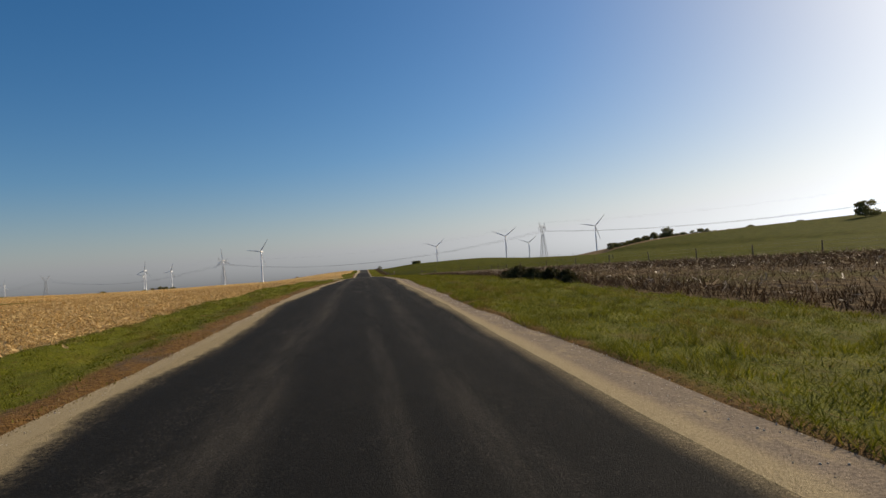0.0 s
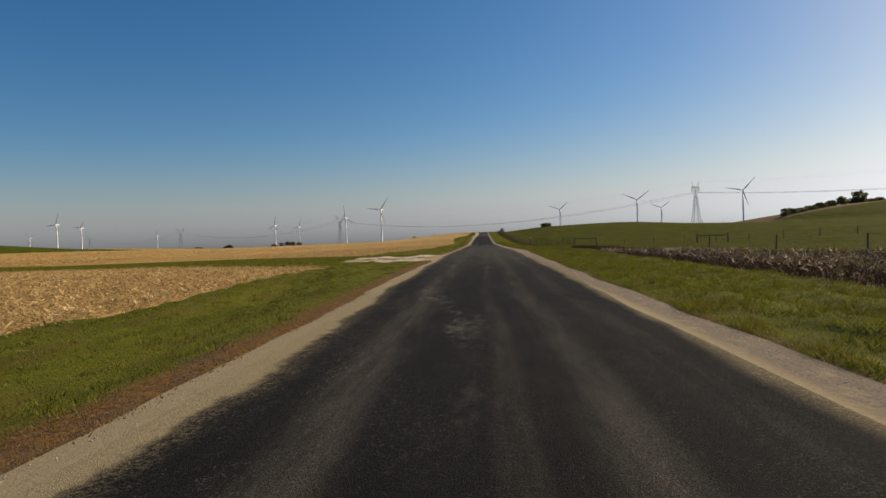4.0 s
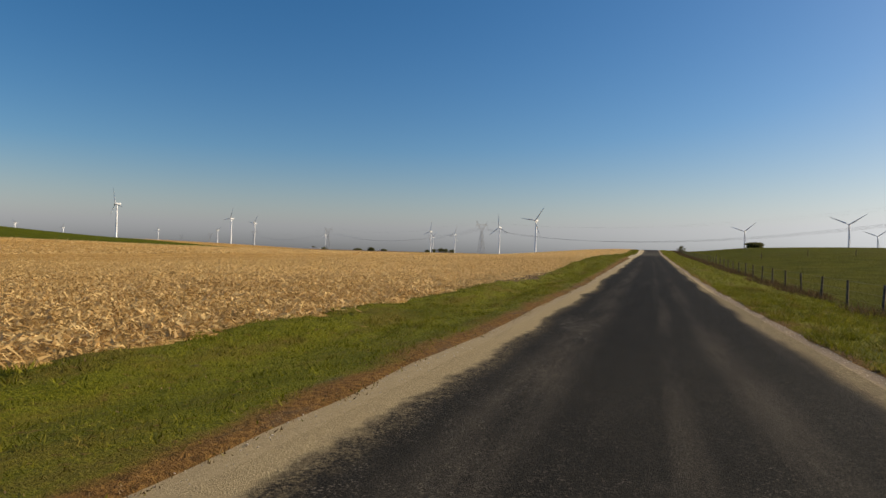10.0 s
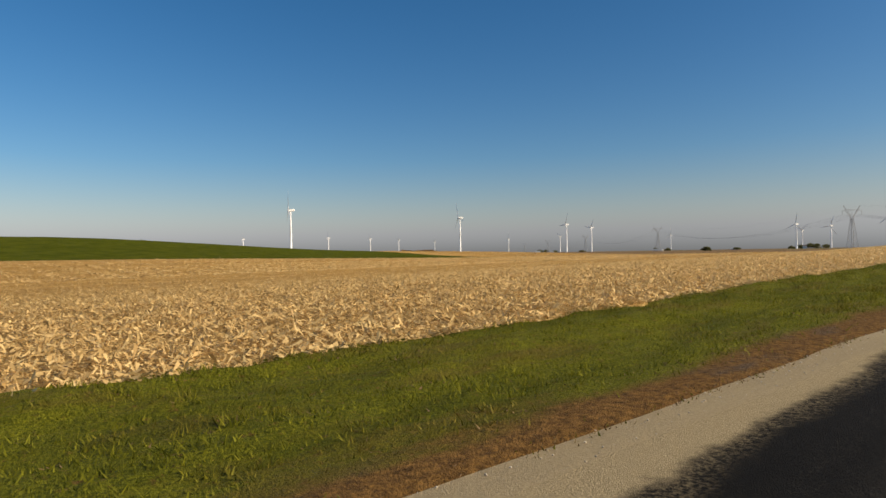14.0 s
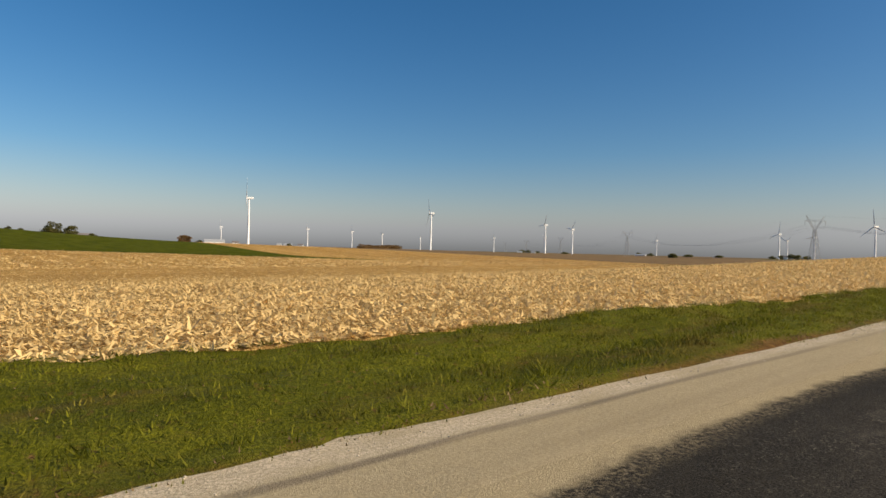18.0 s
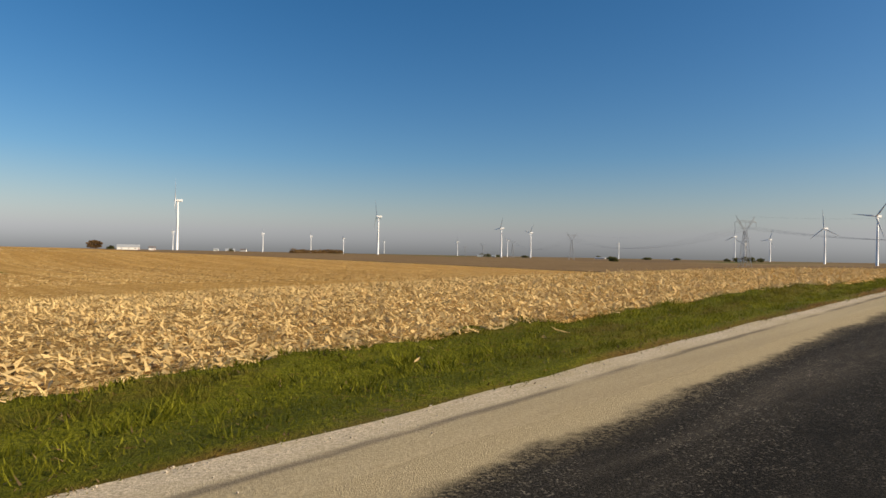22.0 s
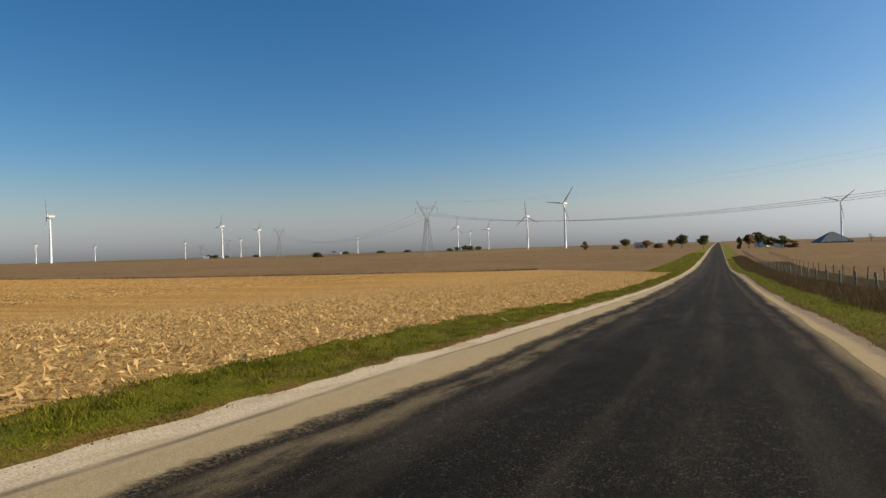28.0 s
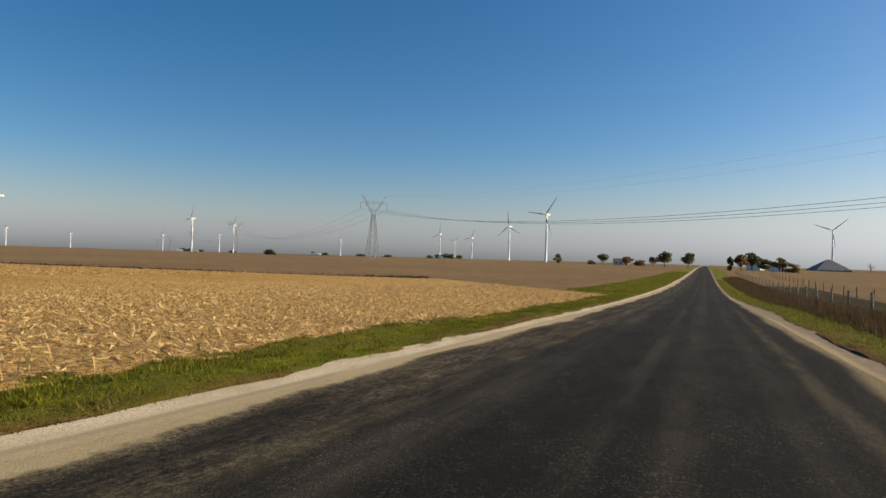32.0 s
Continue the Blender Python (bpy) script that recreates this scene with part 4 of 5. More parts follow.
# grass on the verge to the right: lush at first, weedy further on
x, y = scatter(520000, -6, 205, lambda y: outer(y, 1), far_edge)
clump = np.sin(x * 2.3 + np.sin(y * 1.1) * 2) * np.sin(y * 1.9 + x) * 0.5 + 0.5
tuft = np.clip(np.sin(x * 3.9 + 1.7 * np.sin(y * 1.9)) * np.sin(y * 3.3 + 1.3 * np.sin(x * 2.7)) + 0.15 * R.normal(0, 1, len(x)), 0, 1)
ok = R.uniform(0, 1, len(x)) < 0.4 + 0.6 * clump + 0.6 * tuft
x, y, clump, tuft = x[ok], y[ok], clump[ok], tuft[ok]
h = 0.03 + 0.06 * R.uniform(0, 1, len(x)) ** 2 + 0.17 * tuft * np.clip(0.6 + 0.6 * np.sin(x * 1.3 + 2 * np.sin(y * 0.5)) * np.sin(y * 0.8 + x), 0.15, 1.1) + 0.06 * clump * (0.4 + 0.6 * np.abs(np.sin(x * 5.7 - y * 3.3)))
h *= np.clip((x - outer(y, 1) - 0.1) / 0.45, 0.15, 1)
h *= np.interp(x - outer(y, 1), (0.4, 0.9, 2.5), (1.0, 1.2, 1.0))
stuff("ditch_grass", blades(x, y, verge_height(x, y), h, R.uniform(0.010, 0.026, len(x)), R.uniform(0.2, 1.5, len(x)), 3), GRASS, "lush green grass on the roadside bank", "grass")
x, y = scatter(150000, 205, 700, lambda y: outer(y, 1), far_edge)
h = 0.06 + 0.16 * R.uniform(0, 1, len(x)) ** 2
stuff("bank_grass", blades(x, y, verge_height(x, y), h, R.uniform(0.012, 0.03, len(x)), R.uniform(0.2, 1.6, len(x)), 4), GRASS, "green grass on the roadside bank", "grass")
x, y = scatter(130000, 440, 720, lambda y: np.interp(y, (490, 575, 605), (6.3, 6.3, 5.2)), const(10.0))
z = np.where(x < far_edge(y), verge_height(x, y), land(x, y))
h = (0.2 + 0.75 * R.uniform(0, 1, len(x)) ** 1.6) * np.interp(x, (5.0, 6.6, 7.4, 9, 10.0), (0.35, 0.55, 0.95, 0.8, 0.4))
stuff("dry_weeds", blades(x, y, z, h, R.uniform(0.012, 0.035, len(x)), R.uniform(0.1, 0.8, len(x)), 5), DEADWEED, "tall dry brown weeds filling the ditch", "weeds")
x, y = scatter(60000, 182, 430, const(7.2), const(9.6))
z = np.where(x < far_edge(y), verge_height(x, y), land(x, y))
h = (0.12 + 0.5 * R.uniform(0, 1, len(x)) ** 2) * (0.5 + 0.5 * np.sin(y * 0.7 + 2 * np.sin(y * 0.23)))
stuff("fence_weeds", blades(x, y, z, h, R.uniform(0.02, 0.04, len(x)), R.uniform(0.1, 0.7, len(x)), 6), DEADWEED, "dry brown weeds growing along a fence", "weeds")
x, y = scatter(60000, 135, 330, const(8.5), const(45.0), 1.5)
stuff("pasture_grass", blades(x, y, land(x, y), 0.04 + 0.09 * R.uniform(0, 1, len(x)) ** 2, R.uniform(0.02, 0.05, len(x)), R.uniform(0.2, 1.6, len(x)), 7), PASTURE, "grazed pasture grass in tufts", "grass")
# dark leafy weeds in clumps by the maize
n = 20000
which = R.randint(0, 9, n)
cy = np.array((31.0, 34.2, 35.6, 36.8, 39.8, 41.5, 43.2, 45.0, 49.0))[which]
size = np.array((0.45, 0.65, 0.8, 0.55, 0.75, 0.95, 0.8, 0.5, 0.4))[which]
x = 11.0 + 0.5 * np.sin(cy * 3) + R.normal(0, 0.45, n) * size
y = cy + R.normal(0, 0.7, n) * size
h = np.clip(0.95 * size * np.exp(-((x - 11.0 - 0.5 * np.sin(cy * 3)) ** 2 + (y - cy) ** 2) / (1.1 * size ** 2)), 0.08, None)
stuff("ditch_weeds", strips(x, y, land(x, y) + h * R.uniform(0, 1, n) ** 0.7, R.uniform(0.06, 0.16, n), R.uniform(0.04, 0.09, n), 1.1, 8), DARKWEED, "dark leafy weeds in clumps along the ditch", "weeds")

# husks and stalks on the harvested field
def in_stubble(x, y):
    return (y < 646.0 + np.maximum(0.22 * x, -72.0)) & (y + 1.27 * (x + 13.0) < 600.0)


def shreds(x, y, z, length, width, tilt, seed):
    """Slender lying leaf shreds of three corners, tilted at random."""
    r = np.random.RandomState(seed)
    n = len(x)
    a, p, q = r.uniform(0, 2 * np.pi, n), r.normal(0, tilt, n), r.uniform(-0.9, 0.9, n)
    u = np.stack([np.cos(a) * np.cos(p), np.sin(a) * np.cos(p), np.sin(p)], 1) * (length * 0.5)[:, None]
    w = np.stack([-np.sin(a) * np.cos(q), np.cos(a) * np.cos(q), np.sin(q)], 1) * (width * 0.5)[:, None]
    c = np.stack([x, y, z + np.abs(u[:, 2]) + np.abs(w[:, 2])], 1)
    v = np.stack([c - u - w, c - u + w, c + u + w * r.uniform(-1, 1, (n, 1))], 1).reshape(-1, 3)
    return v, np.arange(3 * n).reshape(-1, 3)


def waterway(x, y):
    """Inside the grassed strip that crosses the stubble."""
    return np.abs(y - np.interp(x, (-200, -75, -50, -28, -10), (152, 143, 138, 126, 112))) < 11.6 + 0.5 * np.sin(x * 1.3)


def litter(n, xa, xb, power, length, width, lift, seed, y0=-12, y1=640):
    x, y = scatter(n, y0, y1, xa, xb, power)
    furrow = np.where(y < 350, np.sin(x * 2.1 + 1.5 * np.sin(y * 0.05) + np.sin(x * 0.7)), np.sin(y * 1.7 + 1.2 * np.sin(x * 0.06) + np.sin(y * 0.53)))
    gaps = np.sin(x * 4.1 + 2 * np.sin(y * 2.3)) * np.sin(y * 3.7 + 2 * np.sin(x * 1.9))
    bed = R.uniform(0, 1, len(x)) < 0.80 + 0.30 * furrow + 0.24 * gaps
    ok = bed & in_stubble(x, y) & ~((np.abs(y - 205) < 9) & (x > -7.6 - 0.3 * np.sin(y * 1.7)) & (R.uniform(0, 1, len(x)) < 0.93)) & ~waterway(x, y)
    x, y = x[ok], y[ok]
    m = len(x)
    ln = length[0] + (length[1] - length[0]) * R.uniform(0, 1, m) ** 2
    wd = width[0] + (width[1] - width[0]) * R.uniform(0, 1, m) ** 1.5
    heap = 0.5 + 0.5 * np.sin(x * 1.9 + 2 * np.sin(y * 0.9)) * np.sin(y * 2.6 + np.sin(x * 1.3))
    return shreds(x, y, land(x, y) + R.uniform(0.0, lift, m) * (0.3 + heap), ln, wd, 0.42, seed)


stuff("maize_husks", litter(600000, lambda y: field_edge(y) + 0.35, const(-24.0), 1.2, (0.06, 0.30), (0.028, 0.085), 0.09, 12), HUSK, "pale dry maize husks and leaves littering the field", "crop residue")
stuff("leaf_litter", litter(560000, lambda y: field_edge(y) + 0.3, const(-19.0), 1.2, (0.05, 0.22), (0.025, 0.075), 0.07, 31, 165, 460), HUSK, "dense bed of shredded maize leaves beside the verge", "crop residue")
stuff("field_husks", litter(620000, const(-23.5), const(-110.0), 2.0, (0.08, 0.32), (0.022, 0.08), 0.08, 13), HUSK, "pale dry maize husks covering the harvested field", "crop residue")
n = 150000
x = -75.0 - 230.0 * R.uniform(0, 1, n) ** 1.7
y = R.uniform(60, 640, n)
y = np.where(R.uniform(0, 1, n) < 0.65, np.round(y / 4.6) * 4.6 + R.normal(0, 0.55, n), y)
ok = in_stubble(x, y) & ~waterway(x, y) & ~((y < 400) & (x < -np.interp(y, (350, 392), (148, 116))))
x, y = x[ok], y[ok]
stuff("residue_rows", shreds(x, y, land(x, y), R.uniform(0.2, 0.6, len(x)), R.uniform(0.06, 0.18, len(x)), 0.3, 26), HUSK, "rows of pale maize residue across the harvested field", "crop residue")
x, y = scatter(60000, -12, 626, field_edge, const(-45.0), 1.4)
y = np.round(y / 0.76) * 0.76 + R.normal(0, 0.05, len(x))
ok = (x < field_edge(y) - 0.2) & in_stubble(x, y) & ~waterway(x, y)
x, y = x[ok], y[ok]
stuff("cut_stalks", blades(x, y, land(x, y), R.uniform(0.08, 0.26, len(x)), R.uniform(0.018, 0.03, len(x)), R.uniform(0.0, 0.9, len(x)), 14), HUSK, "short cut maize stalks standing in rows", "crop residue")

x, y = scatter(260000, 98, 160, const(-7.6), const(-85.0), 2.0)
ok = waterway(x, y) & ~drive_mask(x, y)
x, y = x[ok], y[ok]
stuff("waterway_grass", blades(x, y, land(x, y), 0.04 + 0.10 * R.uniform(0, 1, len(x)) ** 2, R.uniform(0.012, 0.035, len(x)), R.uniform(0.3, 1.8, len(x)), 24), GRASS, "green grass of a waterway crossing the harvested field", "grass")
x, y = scatter(70000, -6, 205, lambda y: outer(y, 1) + 0.12, lambda y: outer(y, 1) + 0.5)
stuff("edge_grass", blades(x, y, verge_height(x, y), (0.05 + 0.15 * R.uniform(0, 1, len(x))) * (0.6 + 0.4 * np.sin(y * 1.9 + 2 * np.sin(y * 0.6))), R.uniform(0.008, 0.02, len(x)), R.uniform(0.2, 1.6, len(x)), 25), GRASS, "dense green grass along the gravel's edge", "grass")
# tufts creeping over the rim of the gravel
y = R.uniform(-6, 600, 90000)
x = outer(y, -1) - 0.10 + R.normal(0, 0.07, len(y))
ok = (np.sin(y * 1.9 + 2.2 * np.sin(y * 0.47)) * np.sin(y * 0.83 + 1.1) + 0.35 * np.sin(y * 7.1) > R.uniform(-0.5, 0.9, len(y))) & ~drive_mask(x, y)
x, y = x[ok], y[ok]
fresh_side = R.uniform(0, 1, len(x)) < np.interp(y, (280, 292), (0.2, 0.65))
for chosen, kind, name, label in ((fresh_side, GRASS, "rim_grass", "green tufts creeping over the edge of the gravel"), (~fresh_side, DRY, "rim_straw", "dead brown tufts creeping over the edge of the gravel")):
    px, py = x[chosen], y[chosen]
    stuff(name, blades(px, py, np.maximum(verge_height(px, py), shoulder_height(px, py)), R.uniform(0.015, 0.06, len(px)), R.uniform(0.012, 0.035, len(px)), R.uniform(0.2, 1.2, len(px)), 27), kind, label, "grass")

# maize stubble to the right
headland = lambda y: np.interp(y, (108, 125, 147, 158), (10.6, 12.4, 14.6, 13.2))
x, y = scatter(150000, -12, 158, headland, lambda y: np.maximum(59 - 0.337 * y, headland(y) + 2.0), 1.2)
ok = R.uniform(0, 1, len(x)) < np.interp(x + 0.6 * np.sin(y * 0.4) - (headland(y) - 10.6), (10.6, 13.2, 14.5, 21, 24, 60), (1.0, 1.0, 0.22, 0.22, 0.9, 0.8))
x, y = x[ok], y[ok]
h = 0.12 + 0.36 * R.uniform(0, 1, len(x)) ** 1.7
stuff("maize_stubble", blades(x, y, land(x, y), h, R.uniform(0.018, 0.05, len(x)), R.uniform(0.1, 1.1, len(x)), 15), MAIZE, "dark brown broken maize stalks standing in the field", "crop residue")
x, y = scatter(9000, -12, 125, const(11.0), lambda y: np.maximum(58 - 0.337 * y, 11.1), 1.2)
stuff("maize_leaves", strips(x, y, land(x, y) + R.uniform(0.05, 0.3, len(x)), R.uniform(0.12, 0.32, len(x)), R.uniform(0.03, 0.07, len(x)), 0.9, 16), PALE, "pale dry leaves among broken maize stalks", "crop residue")

# ragged dirt ridge between the two fields on the left
x = -44 - 280 * R.uniform(0, 1, 5000) ** 1.6
y = 646.4 + np.maximum(0.22 * x, -72.0) + R.normal(0, 0.35, 5000)
ok = np.sin(x * 0.11) + np.sin(x * 0.043 + 1) > R.uniform(-2.2, 0.2, 5000)
x, y = x[ok], y[ok]
stuff("dirt_ridge", strips(x, y, land(x, y) + R.uniform(-0.05, 0.12, len(x)), R.uniform(0.25, 0.7, len(x)), R.uniform(0.08, 0.22, len(x)), 0.6, 17), BARK, "dark ragged weeds and dirt along a field boundary", "field boundary")
x, y = scatter(60000, 600, 800, lambda y: outer(y, -1), field_edge)
stuff("corner_grass", blades(x, y, verge_height(x, y), R.uniform(0.08, 0.22, len(x)), R.uniform(0.02, 0.05, len(x)), R.uniform(0.1, 0.8, len(x)), 18), GRASS, "green grass at the field corner", "grass")


# loose limestone chips along the shoulders
def chips(n, y0, y1, sign, seed):
    r = np.random.RandomState(seed)
    y = r.uniform(y0, y1, n)
    x = outer(y, sign) - sign * np.abs(r.normal(0, 0.28, n)) + sign * 0.12
    z = shoulder_height(x, y)
    s = 0.004 + 0.012 * r.uniform(0, 1, n) ** 3
    octa = np.array([(1, 0, 0), (0, 1, 0), (-1, 0, 0), (0, -1, 0), (0, 0, 0.8), (0, 0, -0.5)])
    v = octa[None] * r.uniform(0.6, 1.3, (n, 6, 1)) * s[:, None, None] + np.stack([x, y, z + s * 0.3], 1)[:, None]
    f = np.array([(0, 1, 4), (1, 2, 4), (2, 3, 4), (3, 0, 4), (1, 0, 5), (2, 1, 5), (3, 2, 5), (0, 3, 5)])
    return v.reshape(-1, 3), (f[None] + 6 * np.arange(n)[:, None, None]).reshape(-1, 3)


stuff("limestone_chips", chips(20000, -4, 600, -1, 21), STONE, "loose pale limestone chips on the shoulder", "gravel")
stuff("gravel_chips", chips(7000, -4, 200, 1, 22), STONE, "loose limestone chips beside the road", "gravel")

# gravel field entrance on the left
dy = np.linspace(101, 122, 43)
dx = np.linspace(-10.2, -2.85, 26)
gy2, gx2 = np.meshgrid(dy, dx, indexing="ij")
half = 4.9 + 2.5 * np.clip((gx2 + 8) / 4.7, 0, 1) + 0.35 * np.sin(gx2 * 2.3) * np.sin(gx2 * 0.9 + 1)
gy3 = 111.5 + (gy2 - 111.5) / 10.5 * half
hz = np.where(gx2 > -3.45, shoulder_height(gx2, gy3) + 0.012, verge_height(gx2, gy3) + 0.035) - 0.10 * np.clip(np.abs(gy2 - 111.5) - 9.3, 0, 1.2)
hz = np.where(gx2 < field_edge(gy3), np.maximum(hz, land(gx2, gy3) + 0.03), hz)
v = np.stack([gx2, gy3, hz], -1).reshape(-1, 3)
rr2, cc2 = np.meshgrid(np.arange(42), np.arange(25), indexing="ij")
a0 = (rr2 * 26 + cc2).ravel()
tagged(new("field_entrance", mesh_of("field_entrance", v, np.stack([a0, a0 + 1, a0 + 27, a0 + 26], 1), LIME, True)), "pale gravel field entrance crossing the verge", "driveway", kind="structure")
x, y = R.uniform(-9.0, -3.9, 2600), 110.4 + R.normal(0, 0.8, 2600)
stuff("entrance_weeds", blades(x, y, verge_height(x, y) + 0.035, R.uniform(0.02, 0.08, 2600), R.uniform(0.015, 0.03, 2600), R.uniform(0.8, 2.4, 2600), 23), DRY, "dry weeds in the middle of the gravel entrance", "weeds")


# ---- litter on the verge ----
def cob(x, y, rz):
    root = thing("maize_cob", x, y, at(x, y) + 0.12, rz, "bright yellow maize cob dropped at the field's edge", "maize cob")
    bm = lathe(bmesh.new(), [(-0.11, 0.012), (-0.10, 0.024), (-0.05, 0.029), (0.03, 0.027), (0.09, 0.018), (0.11, 0.006)], 12)
    bmesh.ops.transform(bm, matrix=pose(0, 0, 0.02, 90, 0, 90), verts=bm.verts)
    part("kernels", bm, COB, root, smooth=True)
    bm = bmesh.new()
    for s in (-1, 1):
        a = [bm.verts.new(p) for p in ((-0.10, 0, 0.0), (-0.2, s * 0.05, 0.02), (-0.28, s * 0.03, 0.05), (-0.16, s * 0.005, 0.03))]
        bm.faces.new(a if s > 0 else a[::-1])
    part("husk", bm, HUSK, root, "pale dry husk")


cob(-7.85, 225.5, 25)


def husk_leaf(x, y, rz, size):
    bm = bmesh.new()
    pts = [(-0.5, 0, 0), (-0.2, 0.16, 0.06), (0.25, 0.14, 0.16), (0.55, 0.02, 0.3), (0.25, -0.12, 0.14), (-0.2, -0.15, 0.05)]
    mid_ = [bm.verts.new(Vector(p) * size) for p in ((-0.2, 0, 0.0), (0.25, 0, 0.08))]
    rim = [bm.verts.new(Vector(p) * size) for p in pts]
    for f in ((0, 1, 'a'), (1, 2, 'ab'), (2, 3, 'b'), (3, 4, 'b'), (4, 5, 'ab'), (5, 0, 'a')):
        p, q, kind = f
        if kind == 'a':
            bm.faces.new((rim[p], mid_[0], rim[q]))
        elif kind == 'b':
            bm.faces.new((rim[p], mid_[1], rim[q]))
        else:
            bm.faces.new((rim[p], mid_[0], mid_[1], rim[q]) if p == 1 else (rim[p], mid_[1], mid_[0], rim[q]))
    ob = new("husk_leaf", bm_mesh("husk_leaf", bm, HUSK))
    ob.matrix_basis = pose(x, y, float(verge_height(np.array([x]), np.array([y]))[0]) + 0.10, 0, 0, rz)
    tagged(ob, "pale dry maize husk blown onto the grass", "maize husk", "husks on the verge")


for i in range(46):
    y_ = float(R.uniform(5, 560))
    husk_leaf(float(R.uniform(field_edge(y_) + 0.3, -4.6)), y_, float(R.uniform(0, 360)), float(R.uniform(0.14, 0.32)))


# ---- fences and gates ----
def post_mesh(height, r, seed, material=POST):
    bm = lathe(bmesh.new(), [(-0.4, r), (height * 0.4, r * 0.96), (height - 0.03, r * 0.9), (height, r * 0.75)], 8)
    rn = np.random.RandomState(seed)
    for v in bm.verts:
        v.co += Vector(rn.normal(0, r * 0.06, 3))
    return bm_mesh("post", bm, material, True)


POSTS = [post_mesh(1.25, 0.06, i) for i in range(3)]
BIG_POST = post_mesh(1.55, 0.12, 7)


def ground_at(x, y):
    if x < far_edge(y):
        return max(at(x, y), float(verge_height(np.array([x]), np.array([y]))[0]))
    return at(x, y)


STOUT = [post_mesh(1.3, 0.095, 20 + i, TANPOST) for i in range(3)]


def fence(places, wires, label, lean=2.0, kinds=POSTS, gauge=0.004):
    """A run of wooden posts with wire strands; the posts and strands are its parts."""
    x0, y0 = places[0]
    root = thing("wire_fence", x0, y0, ground_at(x0, y0), 0, label, "fence")
    inv = root.matrix_basis.inverted()
    tops = []
    for i, (x, y) in enumerate(places):
        ob = new("post", kinds[i % 3])
        ob.parent = root
        ob.matrix_basis = inv @ pose(x, y, ground_at(x, y), float(R.normal(0, lean)), float(R.normal(0, lean)), float(R.uniform(0, 360)))
        tops.append(Vector((x, y, ground_at(x, y))))
    for hgt in wires:
        bm = bmesh.new()
        for a, b in zip(tops, tops[1:]):
            strut(bm, inv @ (a + Vector((0.06, 0, hgt))), inv @ (b + Vector((0.06, 0, hgt))), gauge, 3)
        part("wire", bm, WIRE, root)
    return root


GX, GY = 8.8, 179.9
fence([(GX + 0.25, y) for y in np.arange(GY + 9.8, 412, 4.9)], (0.35, 0.75, 1.2), "old wooden post and wire fence along a pasture")
fence([(x, GY - 1.4 - 0.42 * (x - 20.6)) for x in np.arange(25.2, 68, 4.6)], (0.4, 0.8, 1.2), "wooden post and wire fence at the foot of a pasture")
fence([(56.5 - 0.337 * y, float(y)) for y in np.arange(4, 118, 6.5)], (0.5, 0.9, 1.2), "post and wire fence between maize stubble and pasture")
fence([(10.4 + 0.004 * (y - 560), float(y)) for y in np.arange(520, 790, 6.9)], (0.4, 0.8, 1.15), "stout bleached post and wire fence beside a dark field", 2.0, STOUT, 0.003)
fence([(16.0 + 0.02 * (y - 560), float(y)) for y in np.arange(545, 760, 8.5)], (0.6, 1.1), "second post and wire fence further into the field", 2.0, POSTS, 0.003)
fence([(12.0 + x, 300 + 0.1 * x) for x in np.arange(0, 120, 8.0)], (0.7, 1.15), "post and wire fence running up the pasture")


def brace(x, y, dx, dy, label):
    """Two stout posts with a rail between them."""
    root = thing("fence_brace", x, y, ground_at(x, y), 0, label, "fence")
    inv = root.matrix_basis.inverted()
    ends = []
    for px, py in ((x, y), (x + dx, y + dy)):
        ob = new("post", BIG_POST)
        ob.parent = root
        g = ground_at(px, py)
        ob.matrix_basis = inv @ pose(px, py, g)
        ends.append(inv @ Vector((px, py, g + 1.12)))
    part("rail", strut(bmesh.new(), ends[0], ends[1], 0.07, 8), POST, root)
    part("brace_wire", strut(bmesh.new(), ends[0] - Vector((0, 0, 0.9)), ends[1], 0.008, 3), WIRE, root)


brace(GX, GY, 0.3, 5.0, "stout weathered wooden corner posts joined by a rail")
brace(GX + 7.9, GY - 1.5, 3.9, 0.2, "wooden brace posts with a rail at the gate's end")
brace(35.0, 168.0, 3.4, -4.0, "wooden brace posts with a rail standing alone")
cap = bmesh.new()
box(cap, (-0.07, -0.07, 0), (0.07, 0.07, 0.1), 0.02)
ob = new("post_cap", bm_mesh("post_cap", cap, WHITE))
ob.matrix_basis = pose(GX, GY, ground_at(GX, GY) + 1.55)
tagged(ob, "small white cap on a wooden gate post", "post cap")


